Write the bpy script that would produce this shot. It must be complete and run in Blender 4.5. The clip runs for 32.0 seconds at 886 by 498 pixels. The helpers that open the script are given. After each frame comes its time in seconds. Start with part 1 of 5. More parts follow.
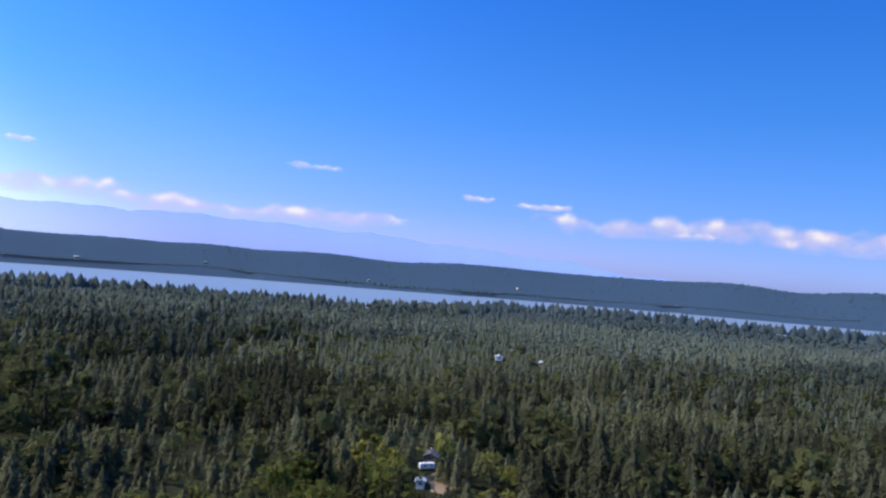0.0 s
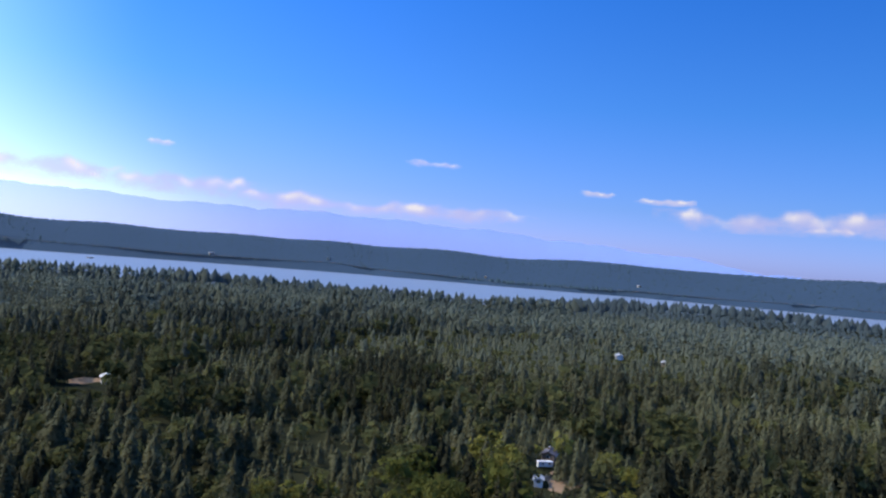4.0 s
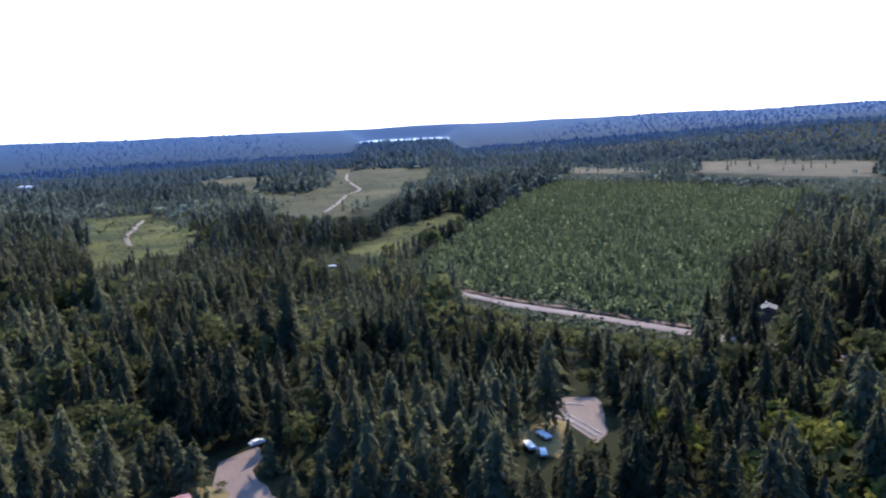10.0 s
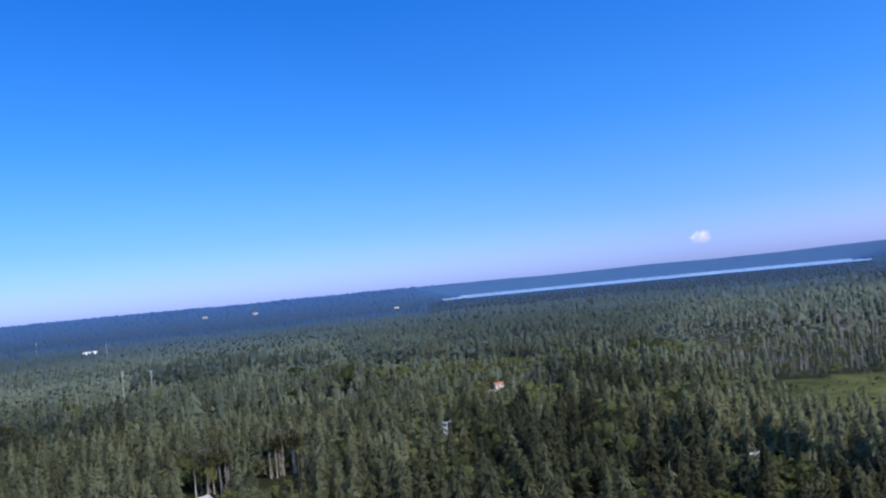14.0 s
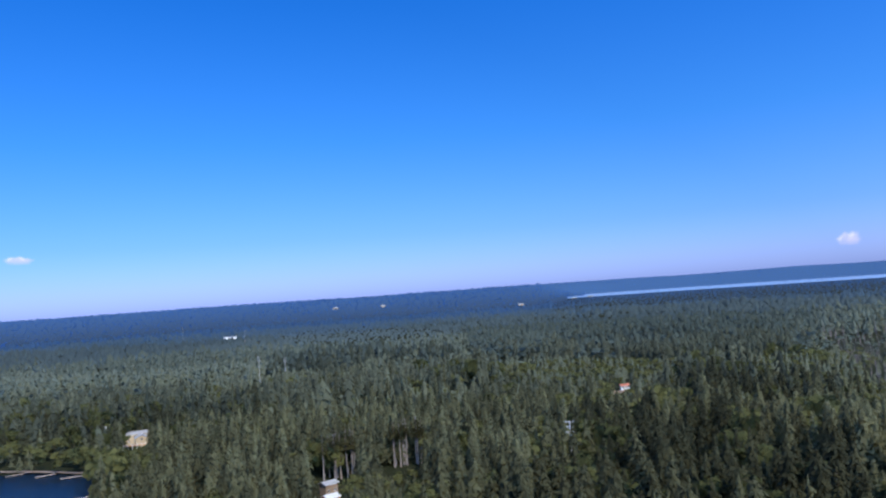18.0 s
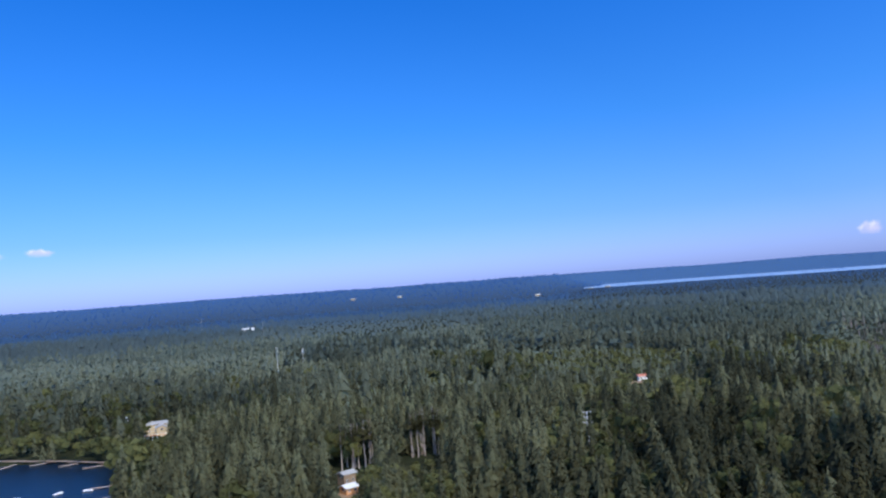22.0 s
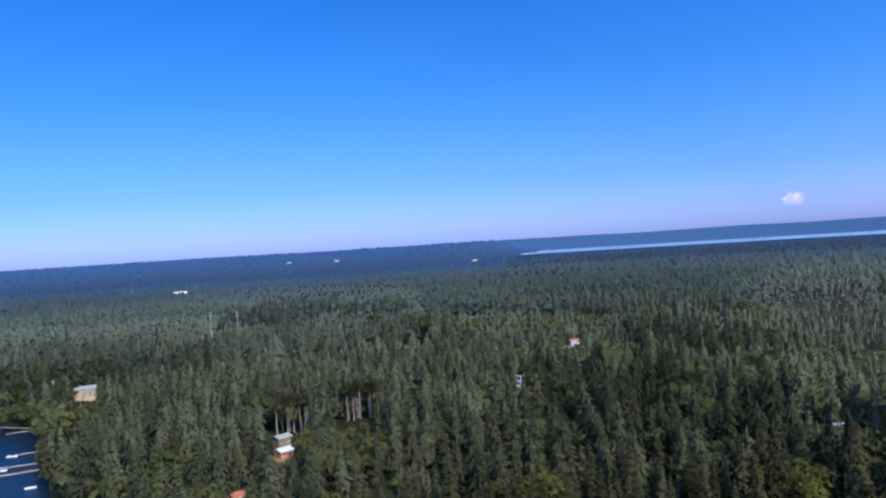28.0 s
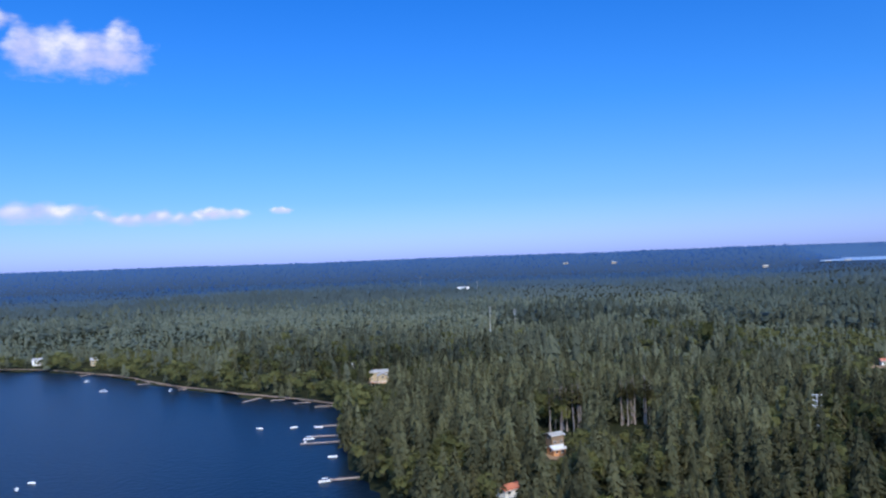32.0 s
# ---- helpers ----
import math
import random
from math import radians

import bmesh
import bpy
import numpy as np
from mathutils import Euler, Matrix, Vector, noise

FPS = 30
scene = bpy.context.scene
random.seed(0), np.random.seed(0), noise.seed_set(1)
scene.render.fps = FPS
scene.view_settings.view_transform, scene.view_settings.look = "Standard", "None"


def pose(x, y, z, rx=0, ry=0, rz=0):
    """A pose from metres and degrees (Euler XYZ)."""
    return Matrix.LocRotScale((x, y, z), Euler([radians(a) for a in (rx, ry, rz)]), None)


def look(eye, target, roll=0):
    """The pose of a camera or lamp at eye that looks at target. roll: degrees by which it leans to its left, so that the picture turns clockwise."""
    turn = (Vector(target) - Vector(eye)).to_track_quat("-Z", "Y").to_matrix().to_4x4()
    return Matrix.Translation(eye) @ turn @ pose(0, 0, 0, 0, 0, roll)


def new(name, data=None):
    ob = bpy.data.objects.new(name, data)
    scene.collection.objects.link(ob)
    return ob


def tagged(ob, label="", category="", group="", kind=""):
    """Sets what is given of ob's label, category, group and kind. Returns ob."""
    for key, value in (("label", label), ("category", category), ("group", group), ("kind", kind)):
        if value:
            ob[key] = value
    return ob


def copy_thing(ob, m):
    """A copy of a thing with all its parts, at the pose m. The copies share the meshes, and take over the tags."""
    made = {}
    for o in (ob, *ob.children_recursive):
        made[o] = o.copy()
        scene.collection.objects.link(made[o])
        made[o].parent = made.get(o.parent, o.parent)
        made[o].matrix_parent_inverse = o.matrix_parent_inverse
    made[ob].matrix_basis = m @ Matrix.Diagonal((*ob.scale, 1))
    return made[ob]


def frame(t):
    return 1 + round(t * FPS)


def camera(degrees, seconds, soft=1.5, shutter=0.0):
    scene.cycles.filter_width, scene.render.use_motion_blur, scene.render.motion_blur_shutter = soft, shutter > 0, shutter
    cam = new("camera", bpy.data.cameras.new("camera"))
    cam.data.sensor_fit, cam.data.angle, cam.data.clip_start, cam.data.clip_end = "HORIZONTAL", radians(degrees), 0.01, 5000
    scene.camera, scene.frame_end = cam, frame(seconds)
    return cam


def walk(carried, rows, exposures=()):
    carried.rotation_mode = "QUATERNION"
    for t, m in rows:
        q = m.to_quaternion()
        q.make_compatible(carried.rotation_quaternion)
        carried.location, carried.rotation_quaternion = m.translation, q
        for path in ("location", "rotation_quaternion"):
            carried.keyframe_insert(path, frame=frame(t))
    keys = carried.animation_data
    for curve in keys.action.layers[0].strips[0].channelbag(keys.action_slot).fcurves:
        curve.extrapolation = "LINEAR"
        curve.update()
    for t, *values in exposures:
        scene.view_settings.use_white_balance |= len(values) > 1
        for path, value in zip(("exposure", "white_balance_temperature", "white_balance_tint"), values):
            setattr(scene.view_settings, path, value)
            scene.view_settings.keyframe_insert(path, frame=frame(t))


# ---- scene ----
# The camera hangs at one point, 90 m over the woods, and turns to the left.
EYE = Vector((0.0, 0.0, 90.0))
cam = camera(59.2, 32.0, soft=2.3)
# seconds, heading (counter-clockwise from +x), pitch and lean to the right, in degrees
TURNS = [
    (0, 38.77, 1.72, -4.50), (0.5, 39.95, 1.79, -4.15), (1, 40.32, 1.44, -4.62), (1.5, 40.80, 1.83, -5.70),
    (2, 40.89, 1.98, -4.93), (2.5, 41.05, 1.94, -4.03), (4.5, 55.66, -0.55, -5.38), (5, 72.40, -2.92, -7.62),
    (5.5, 86.94, -6.08, -4.78), (6, 106.17, -6.69, -3.75), (6.5, 113.50, -7.63, -5.25), (7, 115.05, -7.58, -3.24),
    (7.5, 115.80, -6.87, -2.68), (8, 116.19, -7.02, -3.15), (8.5, 119.15, -7.07, -2.35), (9, 134.30, -6.47, -2.03),
    (9.5, 138.90, -6.79, -0.74), (10, 150.36, -8.56, 2.88), (10.5, 158.94, -7.63, 1.07), (11, 168.03, -7.55, 2.93),
    (11.5, 182.66, -7.41, 3.83), (12, 202.94, -5.79, 4.93), (12.5, 219.14, -4.58, 7.00), (13, 239.14, -0.91, 6.36),
    (13.5, 255.87, -0.01, 6.19), (14, 275.56, 2.85, 5.63), (14.5, 284.26, 3.17, 3.80), (16.5, 284.45, 2.91, 3.03),
    (17, 284.55, 2.81, 3.34), (17.5, 284.51, 2.66, 4.69), (18, 284.76, 3.34, 4.05), (18.5, 284.40, 3.16, 3.80),
    (19, 283.77, 1.11, 4.57), (19.5, 284.82, 0.95, 4.97), (20, 285.22, 1.91, 3.96), (20.5, 285.39, 2.58, 2.51),
    (21, 285.51, 1.74, 3.64), (21.5, 286.17, 2.33, 4.74), (22, 286.01, 2.75, 4.23), (22.5, 285.63, 2.25, 4.05),
    (23, 285.48, 2.70, 4.58), (23.5, 285.36, 2.73, 4.04), (24, 285.10, 2.69, 3.15), (24.5, 284.90, 2.02, 2.91),
    (25, 284.68, 2.66, 3.10), (25.5, 283.96, 1.77, 3.19), (27.5, 282.17, 1.68, 2.65), (28, 281.62, -0.12, 3.60),
    (28.5, 284.20, -0.06, 3.50), (29, 289.03, 0.33, 3.51), (29.5, 289.21, 0.61, 2.53), (30, 289.12, 0.51, 2.50),
    (30.5, 294.64, 0.55, 3.62), (31, 294.87, 0.90, 3.17), (31.5, 294.22, 0.97, 1.56), (32, 301.75, 0.92, 2.10),
]


def aim(heading, pitch, lean):
    h, p = radians(heading), radians(pitch)
    way = Vector((math.cos(p) * math.cos(h), math.cos(p) * math.sin(h), math.sin(p)))
    return look(EYE, EYE + 100 * way, -lean)


walk(cam, [(t, aim(h, p, l)) for t, h, p, l in TURNS], exposures=[
    (0.0, -0.07, 6750, 12), (2.5, -0.07, 6750, 12), (4.5, -0.2, 6800, 12), (5.0, -0.2, 6800, 12), (6.0, 0.3, 6750, 12), (7.0, 0.62, 6700, 12), (9.0, 0.72, 6650, 12),
    (10.0, 0.5, 6750, 12), (11.0, 0.28, 6850, 13), (12.0, 0.2, 6850, 11), (13.0, 0.15, 6750, 9), (14.0, 0.1, 6550, 9), (17.0, 0.0, 6400, 9), (32.0, 0.0, 6400, 9)])


# ---- world and sun ----
SUN_HEADING, SUN_HEIGHT = 135.0, 40.0
world = bpy.data.worlds.new("sky")
scene.world = world
world.use_nodes = True
wn, wl = world.node_tree.nodes, world.node_tree.links
sky = wn.new("ShaderNodeTexSky")
sky.sky_type, sky.sun_disc = "NISHITA", False
sky.sun_elevation, sky.sun_rotation = radians(SUN_HEIGHT), radians(90.0 - SUN_HEADING)
sky.air_density, sky.dust_density, sky.ozone_density, sky.altitude = 1.0, 0.8, 3.0, 100.0

# clear dry air: deeper blue overhead, lavender over the horizon, and a wide bright aureole round the sun
h, e = radians(SUN_HEADING), radians(SUN_HEIGHT)
TO_SUN = (math.cos(h) * math.cos(e), math.sin(h) * math.cos(e), math.sin(e))
way = wn.new("ShaderNodeTexCoord").outputs["Generated"]
split = wn.new("ShaderNodeSeparateXYZ")
wl.new(way, split.inputs[0])
tint = wn.new("ShaderNodeValToRGB")
for spot, colour in zip((0.0, 1.0), ((0.84, 0.98, 2.6, 1), (0.13, 0.72, 1.75, 1))):
    k = tint.color_ramp.elements[int(spot)]
    k.position, k.color = spot, colour
for spot, colour in ((0.03, (0.76, 0.92, 2.3, 1)), (0.08, (0.52, 0.81, 1.78, 1)), (0.20, (0.27, 0.78, 1.72, 1)), (0.36, (0.13, 0.72, 1.80, 1))):
    tint.color_ramp.elements.new(spot).color = colour
wl.new(split.outputs["Z"], tint.inputs[0])
graded = wn.new("ShaderNodeMix")
graded.data_type, graded.blend_type = "RGBA", "MULTIPLY"
graded.inputs[0].default_value = 1.0
wl.new(sky.outputs["Color"], graded.inputs[6])
wl.new(tint.outputs["Color"], graded.inputs[7])
near_sun = wn.new("ShaderNodeVectorMath")
near_sun.operation = "DOT_PRODUCT"
near_sun.inputs[1].default_value = TO_SUN
wl.new(way, near_sun.inputs[0])
lowness = wn.new("ShaderNodeMath")
lowness.operation = "SUBTRACT"
lowness.inputs[0].default_value = 1.0
wl.new(split.outputs["Z"], lowness.inputs[1])
lowness6 = wn.new("ShaderNodeMath")
lowness6.operation = "POWER"
lowness6.inputs[1].default_value = 6.0
wl.new(lowness.outputs[0], lowness6.inputs[0])
reach = wn.new("ShaderNodeMath")
reach.operation = "MULTIPLY_ADD"
reach.inputs[1].default_value = 0.45
wl.new(lowness6.outputs[0], reach.inputs[0])
wl.new(near_sun.outputs["Value"], reach.inputs[2])
aureole = wn.new("ShaderNodeMapRange")
aureole.interpolation_type = "SMOOTHSTEP"
aureole.inputs["From Min"].default_value, aureole.inputs["From Max"].default_value = 0.53, 0.97
aureole.inputs["To Max"].default_value = 10.0
wl.new(reach.outputs[0], aureole.inputs["Value"])
sunward = wn.new("ShaderNodeMapRange")
sunward.inputs["From Min"].default_value, sunward.inputs["From Max"].default_value = -0.4, 0.7
sunward.inputs["To Min"].default_value, sunward.inputs["To Max"].default_value = 0.87, 1.5
wl.new(near_sun.outputs["Value"], sunward.inputs["Value"])
brighter = wn.new("ShaderNodeVectorMath")
brighter.operation = "MULTIPLY"
wl.new(graded.outputs[2], brighter.inputs[0])
redder = wn.new("ShaderNodeMapRange")
redder.inputs["From Min"].default_value, redder.inputs["From Max"].default_value = -0.4, 0.7
redder.inputs["To Min"].default_value, redder.inputs["To Max"].default_value = 0.82, 1.85
wl.new(near_sun.outputs["Value"], redder.inputs["Value"])
by_channel = wn.new("ShaderNodeCombineXYZ")
wl.new(redder.outputs[0], by_channel.inputs["X"])
greener = wn.new("ShaderNodeMath")
greener.operation = "MULTIPLY"
greener.inputs[1].default_value = 1.05
wl.new(sunward.outputs[0], greener.inputs[0])
wl.new(greener.outputs[0], by_channel.inputs["Y"])
wl.new(sunward.outputs[0], by_channel.inputs["Z"])
wl.new(by_channel.outputs[0], brighter.inputs[1])
lit = wn.new("ShaderNodeMix")
lit.data_type, lit.blend_type = "RGBA", "ADD"
lit.inputs[0].default_value = 1.0
wl.new(brighter.outputs[0], lit.inputs[6])
halo = wn.new("ShaderNodeVectorMath")
halo.operation = "MULTIPLY"
halo.inputs[1].default_value = (0.74, 1.0, 1.08)
wl.new(aureole.outputs[0], halo.inputs[0])
wl.new(halo.outputs[0], lit.inputs[7])
wl.new(lit.outputs[2], wn["Background"].inputs["Color"])
wn["Background"].inputs["Strength"].default_value = 0.115

sun = new("sun", bpy.data.lights.new("sun", "SUN"))
sun.data.energy, sun.data.angle, sun.data.color = 4.6, radians(0.5), (1.0, 0.91, 0.76)
sun.matrix_world = look([800 * c for c in TO_SUN], (0, 0, 0))


# ---- materials ----
def material(name, low, high, size=1.0, rough=0.85, bump=0.0, detail=6.0, vary="", patch=0.0, metal=0.0, specular=0.3, glow=0.0, leaf=0.0, gaps=0.0):
    """Two colours mixed by a fine grain and by patches; vary: 'tone' reads the mesh's own tone, 'object' Blender's random per object, 'island' per piece."""
    m = bpy.data.materials.new(name)
    m.use_nodes = True
    n, l = m.node_tree.nodes, m.node_tree.links
    b = n["Principled BSDF"]
    b.inputs["Roughness"].default_value, b.inputs["Metallic"].default_value = rough, metal
    b.inputs["Specular IOR Level"].default_value = specular
    place = n.new("ShaderNodeNewGeometry")
    grain = n.new("ShaderNodeTexNoise")
    grain.inputs["Scale"].default_value, grain.inputs["Detail"].default_value = 1.0 / size, detail
    grain.inputs["Roughness"].default_value = 0.65
    l.new(place.outputs["Position"], grain.inputs["Vector"])
    wide = n.new("ShaderNodeTexNoise")
    wide.inputs["Scale"].default_value, wide.inputs["Detail"].default_value = 1.0 / (size * (patch or 9.0)), 3.0
    l.new(place.outputs["Position"], wide.inputs["Vector"])
    both = n.new("ShaderNodeMath")
    both.operation = "MULTIPLY_ADD"
    l.new(wide.outputs["Fac"], both.inputs[0])
    both.inputs[1].default_value = 0.9
    l.new(grain.outputs["Fac"], both.inputs[2])
    spread = n.new("ShaderNodeMapRange")
    spread.inputs["From Min"].default_value, spread.inputs["From Max"].default_value = 0.62, 1.28
    l.new(both.outputs[0], spread.inputs["Value"])
    factor = spread.outputs[0]
    if vary:
        if vary == "tone":
            own = n.new("ShaderNodeAttribute")
            own.attribute_name = "tone"
            pick = own.outputs["Fac"]
        elif vary == "object":
            pick = n.new("ShaderNodeObjectInfo").outputs["Random"]
        else:
            pick = place.outputs["Random Per Island"]
        mean = n.new("ShaderNodeMix")
        mean.inputs[0].default_value = 0.7
        l.new(factor, mean.inputs[2])
        l.new(pick, mean.inputs[3])
        factor = mean.outputs[0]
    mix = n.new("ShaderNodeMix")
    mix.data_type = "RGBA"
    mix.inputs[6].default_value, mix.inputs[7].default_value = (*low, 1), (*high, 1)
    l.new(factor, mix.inputs[0])
    l.new(mix.outputs[2], b.inputs["Base Color"])
    if glow:
        l.new(mix.outputs[2], b.inputs["Emission Color"])
        b.inputs["Emission Strength"].default_value = glow
    if leaf:
        # thin leaves let some light through
        back, both_sides = n.new("ShaderNodeBsdfTranslucent"), n.new("ShaderNodeMixShader")
        both_sides.inputs[0].default_value = leaf
        l.new(mix.outputs[2], back.inputs["Color"])
        l.new(b.outputs[0], both_sides.inputs[1])
        l.new(back.outputs[0], both_sides.inputs[2])
        l.new(both_sides.outputs[0], n["Material Output"].inputs["Surface"])
    if gaps:
        # open spaces between the sprays
        holes, cutoff, air, sparse = n.new("ShaderNodeTexNoise"), n.new("ShaderNodeMath"), n.new("ShaderNodeBsdfTransparent"), n.new("ShaderNodeMixShader")
        holes.inputs["Scale"].default_value, holes.inputs["Detail"].default_value = 1.0, 2.0
        l.new(place.outputs["Position"], holes.inputs["Vector"])
        cutoff.operation = "LESS_THAN"
        cutoff.inputs[1].default_value = gaps
        l.new(holes.outputs["Fac"], cutoff.inputs[0])
        l.new(cutoff.outputs[0], sparse.inputs[0])
        l.new(n["Material Output"].inputs["Surface"].links[0].from_socket, sparse.inputs[1])
        l.new(air.outputs[0], sparse.inputs[2])
        l.new(sparse.outputs[0], n["Material Output"].inputs["Surface"])
    if bump:
        r = n.new("ShaderNodeBump")
        r.inputs["Strength"].default_value, r.inputs["Distance"].default_value = 1.0, bump
        l.new(grain.outputs["Fac"], r.inputs["Height"])
        l.new(r.outputs["Normal"], b.inputs["Normal"])
    return m


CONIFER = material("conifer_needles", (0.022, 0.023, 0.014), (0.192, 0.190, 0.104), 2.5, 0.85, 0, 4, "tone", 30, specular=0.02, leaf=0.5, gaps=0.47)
# darker copy for the nearest firs: their backlit shade put into the colour
CONIFER_NEAR = material("conifer_needles_near_shaded", (0.012, 0.012, 0.006), (0.088, 0.078, 0.034), 1.2, 0.85, 0, 5, "object", 12, specular=0.02, leaf=0.34, gaps=0.44)
YOUNG = material("young_conifer_needles", (0.100, 0.122, 0.064), (0.255, 0.275, 0.130), 2.5, 0.85, 0, 4, "tone", 20, specular=0.02, leaf=0.6)
LEAVES = material("broadleaf_leaves", (0.085, 0.095, 0.022), (0.250, 0.228, 0.056), 1.5, 0.8, 0, 4, "tone", 12, specular=0.02, leaf=0.5, gaps=0.42)
LEAVES_NEAR = material("broadleaf_leaves_near", (0.070, 0.078, 0.018), (0.220, 0.200, 0.050), 0.9, 0.8, 0, 5, "object", 10, specular=0.02, leaf=0.5, gaps=0.42)
OLIVE = material("alder_leaves", (0.050, 0.056, 0.022), (0.165, 0.160, 0.060), 2.0, 0.8, 0, 4, "tone", 15, specular=0.02, leaf=0.48, gaps=0.42)
# woods by their distance: haze put into the colour, greyer and bluer the farther they stand
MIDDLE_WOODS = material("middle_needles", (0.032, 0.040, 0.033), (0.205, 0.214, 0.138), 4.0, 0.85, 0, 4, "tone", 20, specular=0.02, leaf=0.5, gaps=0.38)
# high leaf values brighten far woods towards the sun, standing in for haze
CONIFER_FAR = material("distant_haze_tinted_needles", (0.055, 0.075, 0.070), (0.225, 0.252, 0.190), 8.0, 0.85, 0, 4, "tone", 20, specular=0.02, leaf=0.6)
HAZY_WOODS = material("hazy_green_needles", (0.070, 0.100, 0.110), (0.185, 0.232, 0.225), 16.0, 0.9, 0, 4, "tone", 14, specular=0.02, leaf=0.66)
FAR_WOODS = material("far_haze_tinted_needles", (0.096, 0.152, 0.195), (0.160, 0.232, 0.290), 25.0, 0.9, 0, 4, "tone", 12, specular=0.02, leaf=0.7)
HAZE_BLUE_WOODS = material("far_haze_blue_needles", (0.070, 0.142, 0.250), (0.110, 0.200, 0.340), 40.0, 0.95, 0, 4, "tone", 9, specular=0.0, leaf=0.7)
# the last two also glow, as haze put into emission
EAST_WOODS = material("hazy_ridge_glow_woods", (0.028, 0.050, 0.066), (0.044, 0.072, 0.090), 60.0, 0.95, 0, 4, "tone", 9, specular=0.0, glow=0.6)
HORIZON_WOODS = material("horizon_haze_glow_woods", (0.034, 0.096, 0.250), (0.048, 0.126, 0.310), 60.0, 0.95, 0, 4, "tone", 9, specular=0.0, glow=0.36, leaf=0.62)
DEAD = material("bare_grey_wood", (0.075, 0.062, 0.060), (0.17, 0.145, 0.14), 2.0, 0.9, 0, 4, "tone")
BARK = material("bark", (0.04, 0.030, 0.023), (0.11, 0.085, 0.065), 0.4, 0.95, 0.02)
SHRUB = material("shrub_leaves", (0.022, 0.034, 0.010), (0.076, 0.090, 0.024), 1.5, 0.85, 0, 4, "tone")
BRACKEN = material("yellow_bracken", (0.085, 0.082, 0.022), (0.18, 0.15, 0.048), 1.5, 0.9, 0, 4, "tone", leaf=0.2)
GRAVEL = material("gravel", (0.15, 0.105, 0.078), (0.28, 0.205, 0.155), 1.2, 0.95, 0.05)
ASPHALT = material("worn_asphalt", (0.145, 0.100, 0.084), (0.225, 0.165, 0.142), 1.5, 0.9, 0.01)
RED_BANK = material("red_earth_bank", (0.10, 0.055, 0.035), (0.19, 0.115, 0.080), 2.0, 0.95, 0.1)
DIRT = material("bare_earth", (0.20, 0.12, 0.068), (0.33, 0.22, 0.135), 3.0, 0.95, 0.1)


# ---- plan of the land: metres, the camera's foot at the origin ----
LAKE = [(776, -399), (722, -423), (615, -426), (532, -407), (458, -397), (402, -389), (369, -393), (316, -383),
        (279, -337), (230, -279), (190, -247), (140, -215), (135, -180), (205, -100), (330, -30), (620, 10), (980, -60), (1010, -240)]
OLD_STAND = [(190, -250), (232, -282), (282, -340), (318, -386), (340, -440), (250, -480), (90, -500), (20, -430), (60, -330), (110, -255)]
INLET = [(-460, 3560), (-330, 2700), (100, 2060), (310, 1530), (590, 1500), (760, 1580), (960, 1500), (1040, 1020), (1330, 1080),
         (1760, 1180), (1900, 990), (2030, 450), (2150, 60), (3300, 60), (3260, 600), (3080, 1270), (2760, 1800), (2350, 2270),
         (1900, 2790), (1080, 3190), (360, 3450)]
PLANTATION = [(-436, 213), (-607, 372), (-851, 606), (-991, 790), (-758, 828), (-549, 799), (-250, 300), (-230, 252), (-284, 238), (-365, 226)]
CLEARING = [(-120, -500), (-148, -558), (-225, -578), (-363, -527), (-560, -640), (-683, -712), (-737, -651), (-687, -477), (-793, -430), (-814, -272),
            (-769, -201), (-731, -144), (-645, -82), (-631, -27), (-569, -25), (-466, -64), (-385, -89), (-350, -163), (-275, -248), (-205, -342), (-150, -420)]
HIGH_CLEARING = [(-841, -325), (-1219, -404), (-1448, -414), (-1097, -14), (-700, -15), (-686, -87), (-802, -209)]
BROWN_FIELD = [(-700, 255), (-1094, 333), (-1771, 384), (-1900, 560), (-2000, 800), (-1850, 1080), (-1225, 656), (-797, 325)]
FIELD_WOODS = [[(-2007, 575), (-1367, 455), (-1283, 508), (-1771, 720)], [(-2020, 900), (-1590, 835), (-1640, 960), (-1950, 1100)]]
GREEN_FIELD = [(-1113, 94), (-1092, 173), (-791, 177), (-676, 143), (-638, 52)]
STRIP = [(-560, 235), (-640, 310), (-740, 430), (-700, 440), (-600, 345), (-510, 235)]
WEST_FIELD = [(-1345, 1085), (-1084, 1044), (-1005, 968), (-1088, 891)]
FAR_FIELD = [(-1119, 1239), (-1021, 1323), (-761, 1265), (-626, 1033), (-710, 975), (-894, 998)]
PALE_FIELD = [(-919, 1676), (-743, 1802), (-576, 1772), (-506, 1560), (-844, 1564)]
LEAFY = [(-150, 130), (-115, 190), (-79, 214), (3, 236), (53, 224), (106, 220), (174, 235), (290, 240), (330, 190), (210, 150), (20, 150)]
BARE_WOOD = [(-213, -1160), (-398, -986), (-440, -640), (-266, -560), (-149, -605)]
TALL_ROW = [(-40, -410), (-72, -398), (-144, -298), (-183, -208), (-223, -145), (-263, -110), (-300, -62), (-345, -75), (-300, -140), (-262, -190), (-222, -252), (-185, -330), (-100, -440)]
LOW_STAND = [(-60, -398), (-144, -296), (-183, -206), (-223, -142), (-255, -105), (-215, -85), (-160, -165), (-120, -230), (-60, -330), (-20, -390)]
ROAD = [(-392, 214), (-361, 219), (-293, 228), (-227, 243), (-150, 262), (-40, 300)]
TRACK = [(-250, -408), (-264, -376), (-289, -318), (-351, -272), (-425, -228), (-461, -168), (-489, -130), (-513, -108), (-599, -102), (-647, -87), (-690, -70)]
HIGH_TRACK = [(-1250, -400), (-1097, -308), (-954, -258), (-825, -209), (-786, -188), (-740, -140)]
